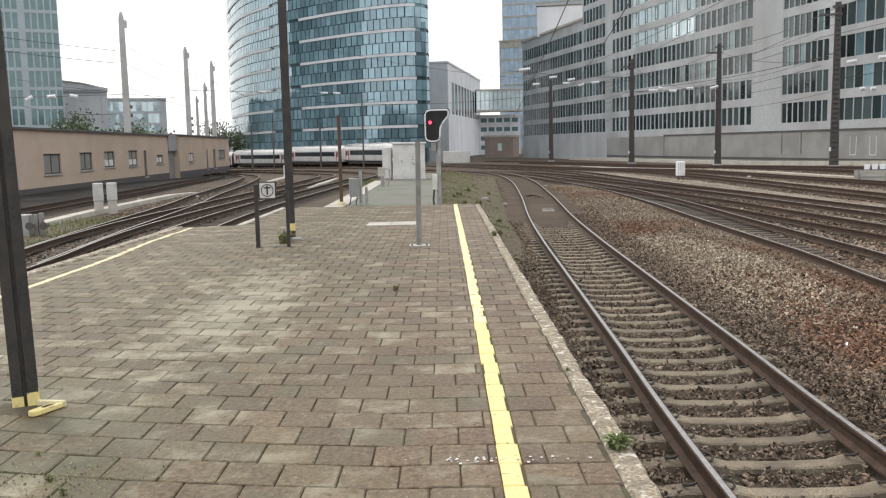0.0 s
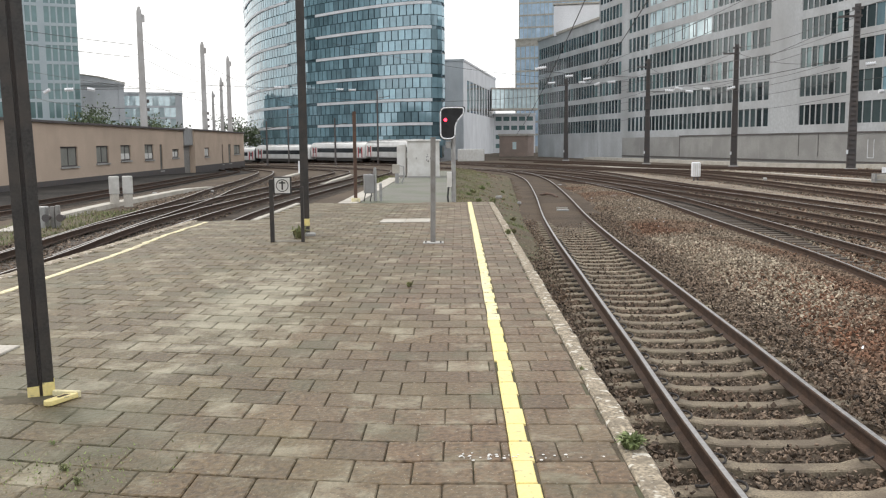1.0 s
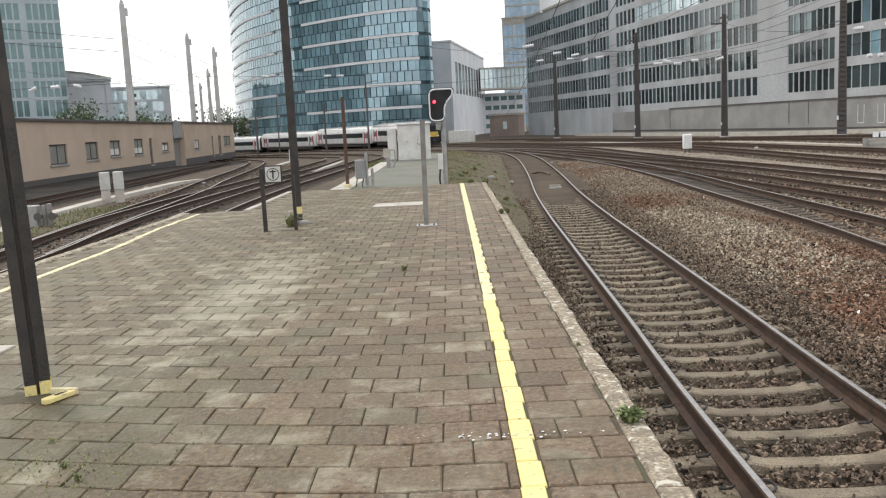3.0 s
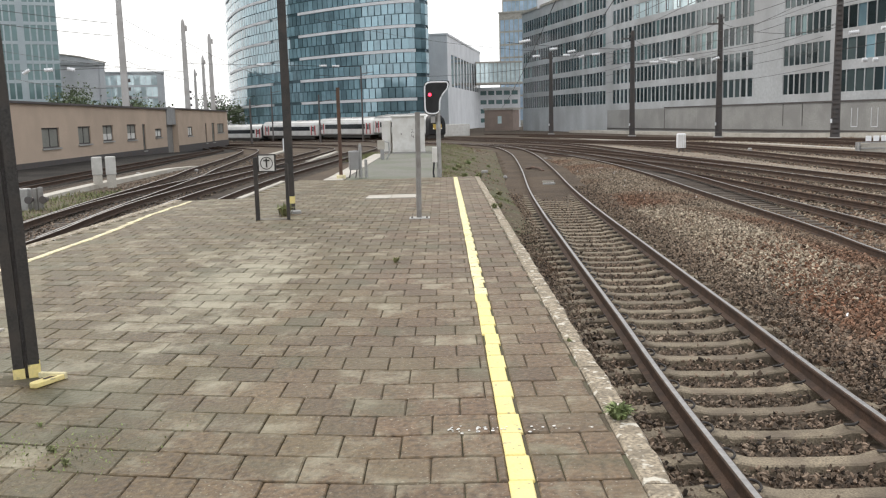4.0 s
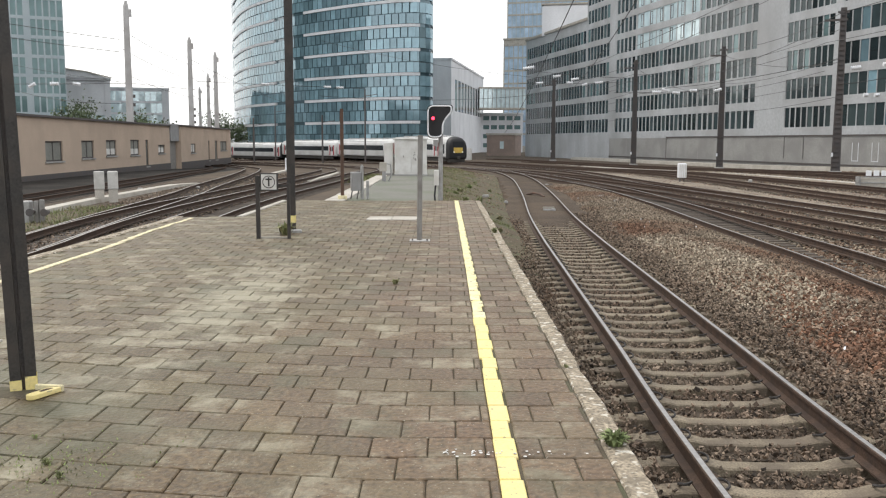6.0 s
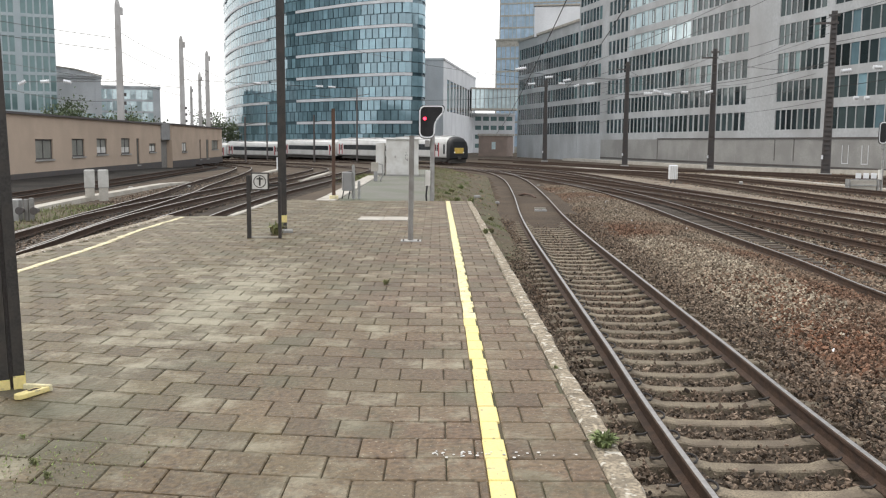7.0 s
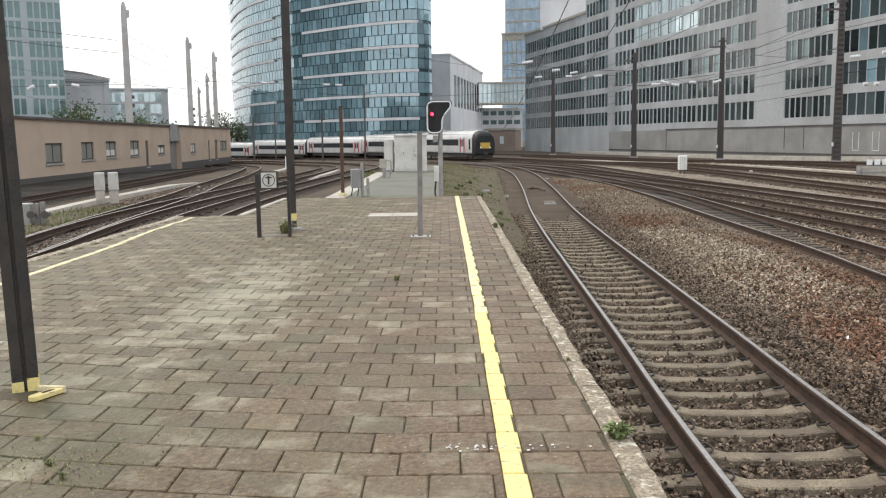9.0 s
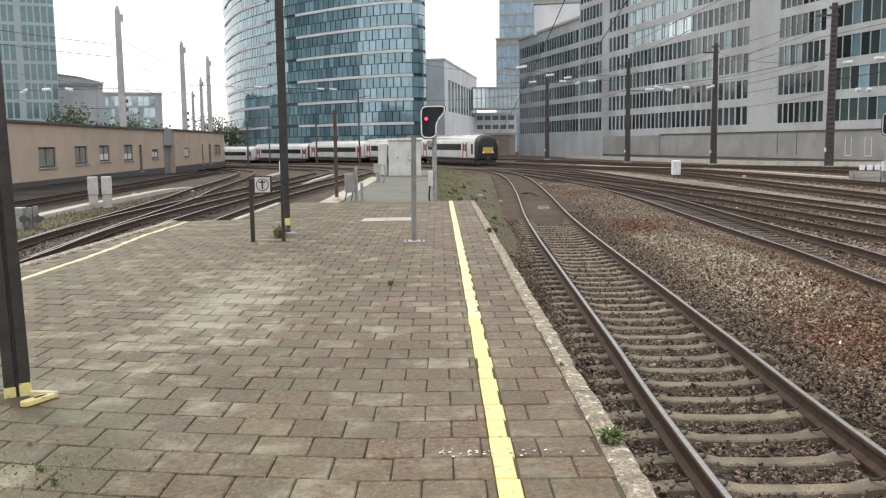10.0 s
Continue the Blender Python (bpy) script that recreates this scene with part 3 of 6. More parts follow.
def kerb_stone(x0, x1, y0, y1, rnd):
    """One kerb stone with a chipped, uneven arris."""
    s = Shape()
    k = 9
    rows = []
    for i in range(k):
        y = y0 + 0.006 + (y1 - y0 - 0.012) * i / (k - 1)
        chip = max(0, rnd.gauss(0.005, 0.009))
        lo, hi = (x0, x1) if x1 > 0 else (x1, x0)
        rows.append([(lo, y, -0.3), (lo, y, -0.012), (lo + (0.012 + max(0, rnd.gauss(0, 0.008))) * (1 if hi > lo else -1), y, rnd.uniform(-0.003, 0.004)), (hi - (0.02 + chip) * (1 if hi > lo else -1), y, rnd.uniform(-0.004, 0.003)), (hi - chip * 0.5 * (1 if hi > lo else -1), y, -0.03 - chip), (hi, y, -0.3)])
    s.v = [q for r in rows for q in r]
    s.f = [(i * 6 + j, i * 6 + (j + 1) % 6, (i + 1) * 6 + (j + 1) % 6, (i + 1) * 6 + j) for i in range(k - 1) for j in range(6)] + [(0, 1, 2, 3, 4, 5), tuple((k - 1) * 6 + j for j in range(5, -1, -1))]
    return s


for y0, y1 in KERBS:
    part("kerb_stone", kerb_stone(0.905 + kerb_rnd.uniform(-0.006, 0.006), 1.065 + kerb_rnd.uniform(-0.008, 0.008), y0, y1, kerb_rnd), m_kerb, platform)
for i in range(31):
    y0 = -9.895 + i * 0.985
    part("kerb_stone", kerb_stone(-6.1, -6.3, y0, y0 + 0.98, kerb_rnd), m_kerb, platform)
for i in range(6):
    part("kerb_stone", kerb_stone(-4.75, -4.9, 20.7 + i * 0.98, 21.68 + i * 0.98, kerb_rnd), m_conc_light, platform)
wall = Shape().box(0.93, 1.0, -40, PY1, ground_z(0) - 0.1, -0.31).box(-6.2, -6.13, -40, 20.6, ground_z(0) - 0.1, -0.31)
part("platform_wall", wall, m_conc, platform, "stained concrete platform wall")

# ---- end of the platform: worn asphalt, weeds, pale edging ----
tail = Shape().chamfer(-3.0, -0.15, 26.5, 58, ground_z(0) - 0.1, -0.02, 0.02)
tagged(part("pavement", tail, m_asphalt), "worn grey-green asphalt beyond the platform's end", "pavement", kind="structure")
edging = thing("edging", "pale concrete edging along the asphalt", "kerb", kind="structure")
for i in range(20):
    part("edging_slab", Shape().chamfer(-3.6, -3.01, 26.3 + i, 27.29 + i, -0.6, 0.01 + random.uniform(-0.008, 0.008), 0.015), m_conc_light, edging)
bank = Shape()
nx, ny = 14, 60
for j in range(ny + 1):
    y = 16.5 + (72 - 16.5) * j / ny
    for i in range(nx + 1):
        u = i / nx
        x = -0.3 + u * (2.45 + max(0, (y - 28) * 0.045))
        hgt = -0.06 - 0.86 * u ** 1.3 + 0.05 * noise.noise((x * 1.3, y * 1.3, 0)) - (0.5 * max(0, (y - 56) / 16) * (1 - u))
        q = min(1, max(0, (y - 17) / 10))
        hgt = -1.02 + (hgt + 1.02) * q * q * (3 - 2 * q)
        bank.v.append((x, y, max(hgt, ground_z(y) + 0.01)))
bank.f = [(j * (nx + 1) + i, j * (nx + 1) + i + 1, (j + 1) * (nx + 1) + i + 1, (j + 1) * (nx + 1) + i) for j in range(ny) for i in range(nx)]
tagged(part("verge", bank, m_soil, smooth=True), "weedy stony verge falling to the track", "verge", kind="structure")


# ---- posts, signals and boxes on the platform ----
def h_column(name, label, x, y, width, height, turn, band):
    """A steel column of H section, painted black, with a yellow foot."""
    t = thing(name, label, "mast", pose(x, y, 0, 0, 0, turn), group="catenary masts of the platform")
    h, w = width / 2, 0.012
    hsec = [(-h, -h), (h, -h), (h, -h + 0.02), (w, -h + 0.03), (w, h - 0.03), (h, h - 0.02), (h, h), (-h, h), (-h, h - 0.02), (-w, h - 0.03), (-w, -h + 0.03), (-h, -h + 0.02)]
    s = Shape()
    n = len(hsec)
    s.add([(a, b, z) for z in (-0.05, height) for a, b in hsec], [(k, (k + 1) % n, n + (k + 1) % n, n + k) for k in range(n)])
    part("column", s, m_black, t)
    b = Shape()
    lo, hi = band
    e = 0.003
    out = [(-h - e, -h - e), (h + e, -h - e), (h + e, -h + 0.02 + e), (w + e, -h + 0.03 + e), (w + e, h - 0.03 - e), (h + e, h - 0.02 - e), (h + e, h + e), (-h - e, h + e), (-h - e, h - 0.02 - e), (-w - e, h - 0.03 - e), (-w - e, -h + 0.03 + e), (-h - e, -h + 0.02 + e)]
    b.add([(a, c, z) for z in (lo, hi) for a, c in out], [(k, (k + 1) % n, n + (k + 1) % n, n + k) for k in range(n)])
    part("painted_band", b, m_yellow, t, "chipped yellow paint band")
    return t


def rounded_bar(ln, w):
    """The outline of a bar with one rounded and one slanted end."""
    return [(-ln / 2 + w / 2 + w / 2 * math.cos(a), w / 2 * math.sin(a)) for a in [radians(k) for k in range(90, 271, 30)]] + [(ln / 2 - w * 0.9, -w / 2), (ln / 2, w / 2)]


near_mast = thing("catenary_mast", "black steel mast of two channels with a yellow foot", "mast", pose(-2.955, 6.04, 0, 0, -1.2, 24), group="catenary masts of the platform")
for side in (-1, 1):
    def channel(z0, z1, e):
        a = [(0.014 - e, -0.06 - e), (0.084 + e, -0.06 - e), (0.084 + e, -0.046 + e), (0.026 + e, -0.044 + e), (0.026 + e, 0.044 - e), (0.084 + e, 0.046 - e), (0.084 + e, 0.06 + e), (0.014 - e, 0.06 + e)]
        n = len(a)
        ring = [(k, (k + 1) % n, n + (k + 1) % n, n + k) for k in range(n)]
        return Shape().add([(side * x, y, z) for z in (z0, z1) for x, y in a], [f[::side] for f in ring])
    ch = part("channel", channel(-0.05, 9.0, 0.0), m_black, near_mast)
    part("painted_foot", channel(0.0, 0.095 + 0.01 * side, 0.003), m_yellow, ch, "chipped yellow paint at the foot")
part("batten", Shape().box(-0.012, 0.012, -0.02, 0.02, 0, 9.0), m_darksteel, near_mast)
shoe = thing("yellow_bracket", "chipped yellow steel bracket lying beside the mast", "bracket", pose(-2.75, 5.9, 0.004, 0, 0, 0))
part("plate", Shape().prism(rounded_bar(0.26, 0.075), 0.0, 0.035, pose(0.0, -0.02, 0, 90, 0, 66)), m_yellow, shoe, bevel=0.006)
part("rust_patch", Shape().prism(rounded_bar(0.1, 0.03), 0.036, 0.038, pose(0.01, 0.0, 0, 90, 0, 66)), m_rust, shoe)
part("flange", Shape().chamfer(-0.1, 0.1, -0.014, 0.014, 0, 0.045, 0.006, pose(-0.01, 0.1, 0, 0, 0, -8)), m_yellow_worn, shoe)
part("stub", Shape().chamfer(-0.05, 0.05, -0.012, 0.012, 0, 0.03, 0.005, pose(-0.06, -0.02, 0, 0, 0, 70)), m_rust, shoe)
heap = Shape()
heap.v = [(0, 0, 0.02)]
for ring_no, (rad, up) in enumerate(((0.14, 0.017), (0.26, 0.01), (0.36, -0.004))):
    for k in range(22):
        a = k * math.tau / 22
        q = rad * (1 + 0.5 * noise.noise((math.cos(a) * 2, math.sin(a) * 2, ring_no * 0.3)))
        heap.v.append((q * 1.15 * math.cos(a), q * 0.75 * math.sin(a), up + 0.006 * noise.noise((k, rad * 9, 1))))
heap.f = [(0, 1 + k, 1 + (k + 1) % 22) for k in range(22)] + [(1 + r * 22 + k, 23 + r * 22 + k, 23 + r * 22 + (k + 1) % 22, 1 + r * 22 + (k + 1) % 22) for r in range(2) for k in range(22)]
tagged(part("soil_heap", heap, m_joint, at=pose(-2.98, 5.98, 0) @ Matrix.Scale(0.62, 4)), "dry soil and litter gathered at the mast's foot", "soil", kind="stuff")
p2 = h_column("catenary_mast", "black steel H-section mast with a yellow band", -2.975, 17.1, 0.15, 13.0, 6, (0.18, 0.32))
part("foot_block", Shape().chamfer(-0.2, 0.2, -0.3, -0.12, 0, 0.06, 0.02), m_conc, p2, "concrete foot block")

sign = thing("platform_sign", "black-framed white sign with a round T symbol on two posts", "sign", pose(-3.36, 15.85, 0, 0, 0, 2))
part("post", Shape().chamfer(-0.035, 0.035, -0.03, 0.03, 0, 1.13, 0.004), m_black, sign)
part("post", Shape().chamfer(0.52, 0.575, -0.03, 0.03, 0, 1.0, 0.004), m_black, sign)
part("bottom_bar", Shape().box(0.04, 0.51, -0.015, 0.015, 0.005, 0.035), m_conc_light, sign)
part("top_bar", Shape().box(0.036, 0.515, 0.0, 0.02, 0.93, 0.97), m_black, sign)
part("frame", Shape().chamfer(0.05, 0.37, -0.05, -0.0, 0.86, 1.18, 0.006), m_black, sign)
board = part("board", Shape().box(0.075, 0.345, -0.058, -0.052, 0.885, 1.155), m_white, sign, "white sign board")
ring = Shape()
k = 40
cx, cz = 0.21, 1.02
for i in range(k):
    a = 6.28319 * i / k
    ring.v += [(cx + r * math.cos(a), y, cz + r * math.sin(a)) for r, y in ((0.098, -0.060), (0.112, -0.060), (0.112, -0.0645), (0.098, -0.0645))]
ring.f = [(i * 4 + j, i * 4 + (j + 1) % 4, ((i + 1) % k) * 4 + (j + 1) % 4, ((i + 1) % k) * 4 + j) for i in range(k) for j in range(4)]
part("ring", ring, m_black, board)
part("letter", Shape().box(cx - 0.055, cx + 0.055, -0.0645, -0.060, cz + 0.035, cz + 0.06).box(cx - 0.014, cx + 0.014, -0.0645, -0.060, cz - 0.075, cz + 0.085), m_black, board)

post = thing("steel_post", "plain grey steel post on a base plate", "post", pose(-0.46, 15.58, 0, 0, 0.6, 0))
part("tube", Shape().tube([(0, 0, 0.01), (0, 0, 1.83)], 0.046, 14), m_post, post, smooth=True)
part("base_plate", Shape().chamfer(-0.17, 0.19, -0.16, 0.14, 0.0, 0.015, 0.004), m_conc, post)
for a in (-0.12, 0.14):
    part("bolt", Shape().tube([(a, -0.1, 0.015), (a, -0.1, 0.04)], 0.016, 6), m_darksteel, post)
part("cap", Shape().tube([(0, 0, 1.83), (0, 0, 1.85)], 0.05, 14), m_post, post)


def rounded(outline, r, n=5):
    """A polygon in x, z with its corners rounded."""
    out = []
    for i, p in enumerate(outline):
        a, b, c = Vector(outline[i - 1]), Vector(p), Vector(outline[(i + 1) % len(outline)])
        d = min(r, (a - b).length / 2.2, (c - b).length / 2.2)
        s, e = b + (a - b).normalized() * d, b + (c - b).normalized() * d
        for k in range(n + 1):
            u = k / n
            q = s * (1 - u) ** 2 + b * 2 * u * (1 - u) + e * u * u
            out.append((q.x, q.y))
    return out


def light_signal(x, y, z, turn, height, showing=True):
    """A colour-light signal: black head with a slanted side, white rim, red lamp, on a tube."""
    t = thing("railway_signal", "black light signal with a white rim showing red" if showing else "black light signal with a white rim, unlit", "signal", pose(x, y, z, 0, 0, turn), group="light signals")
    part("mast", Shape().tube([(0.1, 0.12, 0), (0.1, 0.12, height)], 0.07, 12), m_galv, t, smooth=True)
    head = [(-0.31, height - 0.62), (0.17, height - 0.62), (0.17, height - 0.13), (0.46, height + 0.2), (0.46, height + 0.38), (-0.31, height + 0.38)]
    part("backboard", Shape().prism(rounded(head, 0.2), -0.03, 0.05), m_rubber, t, "black backboard of the signal")
    c = Vector((0.02, height - 0.1))
    inner = rounded([(c.x + (px - c.x) * 0.9, c.y + (pz - c.y) * 0.92) for px, pz in head], 0.18)
    part("rim", Shape().tube([(px, -0.035, pz) for px, pz in inner + inner[:2]], 0.024, 6), m_porcelain, t, "white rim of the signal head")
    for lx, lz, lit in ((-0.13, -0.02, showing), (-0.13, 0.2, False), (-0.13, -0.24, False), (-0.13, -0.44, False), (0.2, 0.2, False)):
        hood = Shape()
        pts = [(lx + 0.075 * math.cos(a), height + lz + 0.075 * math.sin(a)) for a in [radians(d) for d in range(-30, 211, 20)]]
        hood.v = [(px, yy, pz) for yy in (-0.04, -0.2 if lit else -0.06) for px, pz in pts]
        n = len(pts)
        hood.f = [(i, i + 1, n + i + 1, n + i) for i in range(n - 1)]
        hd = part("hood", hood, m_rubber, t)
        hd.modifiers.new("wall", "SOLIDIFY").thickness = 0.006
        part("lamp", Shape().tube([(lx, -0.045, height + lz), (lx, -0.034, height + lz)], 0.048, 14), m_red_lamp if lit else m_rubber, t, "lit red lamp" if lit else "")
    part("junction_box", Shape().chamfer(-0.12, 0.02, 0.0, 0.16, height - 0.85, height - 0.66, 0.01), m_galv, t)
    part("equipment_box", Shape().chamfer(-0.1, 0.05, 0.02, 0.2, 0.5, 0.95, 0.01), m_white, t, "small white equipment box")
    part("cable", Shape().tube([(-0.05, 0.1, 0.5), (-0.08, 0.1, 0.2), (-0.06, 0.1, 0.0)], 0.03, 6), m_rubber, t)
    return t


light_signal(-0.24, 26.7, -0.06, 0, 2.52)
light_signal(27.12, 54.0, ground_z(54) + 0.05, -4, 2.72, False).matrix_basis = pose(27.12, 54.0, ground_z(54) + 0.05, 0, 0, -4) @ Matrix.Diagonal((1.0, 1.35, 1.35, 1.0))

cover = thing("access_cover", "pale concrete access cover set in the paving", "cover", pose(-1.2, 20.1, 0, 0, 0, -1))
for i in range(2):
    part("slab", Shape().chamfer(-0.56 + i * 0.56, -0.005 + i * 0.56, -0.42, 0.42, -0.02, 0.018, 0.006), m_conc_light, cover)

copy_thing(cover, pose(-4.43, 7.16, 0, 0, 0, -2))
mast = thing("rusty_post", "rusty brown steel post", "post", pose(-3.12, 26.9, 0, 0, 0, 10))
part("column", Shape().chamfer(-0.05, 0.05, -0.05, 0.05, 0, 2.72, 0.01), m_rustmast, mast)
part("base_plate", Shape().chamfer(-0.13, 0.13, -0.13, 0.13, 0, 0.12, 0.01), m_yellow_worn, mast)
cab = thing("equipment_cabinet", "grey steel equipment cabinet on legs", "cabinet", pose(-2.72, 27.2, 0, 0, 0, 12))
part("body", Shape().chamfer(-0.17, 0.12, -0.15, 0.15, 0.25, 0.82, 0.015), m_grey_paint, cab, bevel=0.01)
part("door", Shape().chamfer(-0.14, 0.09, -0.162, -0.152, 0.28, 0.79, 0.003), m_grey_paint, cab)
part("post", Shape().tube([(0.17, 0, 0), (0.17, 0, 1.0)], 0.05, 8), m_galv, cab)
part("lid", Shape().tube([(0.17, 0, 1.0), (0.17, 0, 1.04)], 0.03, 8), m_galv, cab)
for a in (-0.14, 0.05):
    part("leg", Shape().tube([(a - 0.05, -0.1, 0), (a, -0.1, 0.26)], 0.018, 6), m_black, cab)
part("side_post", Shape().chamfer(0.3, 0.38, -0.04, 0.04, 0, 0.55, 0.01), m_galv, cab)

hut = thing("relay_hut", "white painted relay hut with double doors and scribbles", "hut", pose(-1.95, 47.0, -0.02, 0, 0, 1))
part("body", Shape().chamfer(-0.72, 0.98, 0, 1.6, 0.05, 1.9, 0.02), m_white, hut)
part("plinth", Shape().box(-0.75, 1.01, -0.03, 1.63, 0, 0.06), m_conc, hut)
part("roof", Shape().chamfer(-0.8, 1.06, -0.1, 1.7, 1.9, 1.98, 0.03), m_white, hut)
for a, b in ((-0.6, 0.17), (0.19, 0.88)):
    d = part("door", Shape().chamfer(a, b, -0.025, -0.003, 0.15, 1.82, 0.006), m_white, hut)
    part("handle", Shape().box((a + b) / 2 - 0.05, (a + b) / 2 - 0.02, -0.045, -0.026, 0.95, 1.05), m_darksteel, d)
rnd = random.Random(8)
for i in range(9):
    x, z = rnd.uniform(0.3, 0.62), rnd.uniform(0.75, 1.2)
    part("scribble", Shape().tube([(x, -0.028, z), (x + rnd.uniform(-0.1, 0.1), -0.028, z + rnd.uniform(-0.12, 0.12))], 0.011, 4), m_darksteel, hut, "dark sprayed scribble")
side = thing("equipment_cabinet", "white steel cabinet beside the relay hut", "cabinet", pose(-3.02, 47.3, -0.02))
part("body", Shape().chamfer(-0.22, 0.24, 0, 0.9, 0.1, 1.72, 0.02), m_white, side)
part("plinth", Shape().box(-0.2, 0.22, 0.02, 0.88, 0, 0.1), m_conc, side)
trk = thing("junction_post", "small grey junction post with cables", "post", pose(-2.75, 40.0, -0.02))
part("post", Shape().chamfer(-0.08, 0.08, -0.08, 0.08, 0, 0.75, 0.02), m_grey_paint, trk)
part("box", Shape().chamfer(-0.2, 0.12, -0.1, 0.1, 0.45, 0.85, 0.02), m_conc_light, trk)
part("cable", Shape().tube([(0.1, 0, 0.8), (0.3, 0, 0.75), (0.33, 0, 0.3), (0.2, 0, 0.0)], 0.035, 6), m_galv, trk)

# ---- boxes beside the tracks ----
def white_cabinets(x, y):
    for i in range(2):
        t = thing("trackside_cabinet", "pale plastic trackside cabinet with a domed top", "cabinet", pose(x + i * 0.55, y + i * 0.2, ground_z(y), 0, 0, 21), group="trackside cabinets")
        part("body", Shape().chamfer(-0.225, 0.225, -0.16, 0.16, 0.62, 1.42, 0.03), m_cabinet, t, bevel=0.02)
        part("base", Shape().chamfer(-0.2, 0.2, -0.14, 0.14, 0, 0.62, 0.01), m_conc_light, t)
        part("seam", Shape().box(-0.232, 0.232, -0.167, 0.167, 0.61, 0.63), m_grey_paint, t)


white_cabinets(-15.72, 40.3)
mk = thing("marker_box", "white plastic marker box on a short foot", "marker", pose(16.62, 62.4, ground_z(62)))
part("body", Shape().chamfer(-0.28, 0.28, -0.22, 0.22, 0.33, 1.34, 0.05), m_porcelain, mk, bevel=0.04)
for k in range(4):
    part("rib", Shape().chamfer(-0.225 + k * 0.13, -0.165 + k * 0.13, -0.245, -0.221, 0.38, 1.28, 0.01), m_white, mk)
for k in (-0.17, 0.11):
    part("foot", Shape().box(k, k + 0.07, -0.08, 0.08, 0, 0.33), m_darksteel, mk)
wp = thing("marker_post", "short white marker post beside the tracks", "post", pose(-15.9, 89, ground_z(89)))
part("post", Shape().chamfer(-0.09, 0.09, -0.09, 0.09, 0, 1.35, 0.03), m_porcelain, wp)
part("foot", Shape().chamfer(-0.16, 0.16, -0.16, 0.16, -0.1, 0.06, 0.02), m_conc, wp)
gs = thing("ground_signal", "grey trackside box with two round dark horns", "signal", pose(-13.76, 29.3, ground_z(29)))
for a in (-0.62, -0.3):
    part("box", Shape().chamfer(a, a + 0.3, -0.1, 0.25, 0, 0.8, 0.03), m_galv, gs, bevel=0.015)
part("plate", Shape().chamfer(0.1, 0.24, 0.05, 0.15, 0, 0.8, 0.02), m_post, gs)
part("plate", Shape().chamfer(0.28, 0.42, 0.05, 0.15, 0, 0.84, 0.02), m_post, gs)
for a in (0.08, 0.56):
    part("horn", Shape().tube([(a, -0.25, 0.43), (a, 0.1, 0.43)], 0.13, 12, 0.06), m_darksteel, gs)
fr = thing("signal_equipment", "grey metal trackside frame with three white boards", "frame", pose(25.98, 54.0, ground_z(54), 0, 0, -6))
part("frame", Shape().box(-0.9, 0.9, -0.3, 0.3, 0.35, 0.42).box(-0.9, -0.8, -0.3, 0.3, 0, 0.75).box(0.8, 0.9, -0.3, 0.3, 0, 0.75).box(-0.9, 0.9, -0.3, -0.25, 0.7, 0.76), m_galv, fr)
part("housing", Shape().chamfer(-0.75, 0.75, -0.25, 0.3, 0.1, 0.72, 0.08), m_conc_light, fr)
for i in range(3):
    part("board", Shape().chamfer(-0.42 + i * 0.45, -0.1 + i * 0.45, -0.05, 0.0, 0.8, 1.12, 0.02), m_porcelain, fr)
rnd = random.Random(21)
for x, y, s in ((7.5, 42.8, 1.0), (7.6, 49, 0.6), (6.4, 56, 0.6), (12.2, 36, 0.5), (21.3, 62, 0.9), (1.7, 37, 0.6), (2.3, 33.5, 0.5), (1.4, 46, 0.5), (-9.05, 19.2, 0.5), (-14.5, 52, 0.6), (-17.2, 50, 0.6)):
    t = thing("concrete_block", "weathered concrete block lying beside the track", "block", pose(x, y, max(ground_z(y), -0.98) if x > 3 or x < -4 else -0.55, rnd.uniform(-6, 6), rnd.uniform(-6, 6), rnd.uniform(0, 90)), group="blocks beside the tracks")
    part("block", Shape().chamfer(-0.22 * s, 0.22 * s, -0.14 * s, 0.14 * s, 0, 0.2 * s, 0.03), m_conc, t, bevel=0.02)
balise = thing("track_plate", "pale steel plate between the rails", "plate", pose(4.05, 34.5, rail_z(35) - 0.14, 0, 0, 85))
part("panel", Shape().chamfer(-0.08, 0.08, -0.26, 0.22, 0, 0.06, 0.01).box(0.08, 0.14, -0.22, -0.1, 0, 0.07), m_galv, balise)
part("crossbar", Shape().box(1.25, 1.32, -0.25, 0.2, 0, 0.05), m_conc_light, balise)
horn = thing("track_magnet", "rusty curved trackside contact between the rails", "contact", pose(4.55, 44, rail_z(44) - 0.16, 0, 0, 12))
part("shell", Shape().tube([(0.08, -0.9, 0.02), (0.05, -0.4, 0.12), (-0.02, 0.4, 0.14), (-0.16, 1.1, 0.03)], 0.06, 8), m_rustmast, horn, smooth=True)
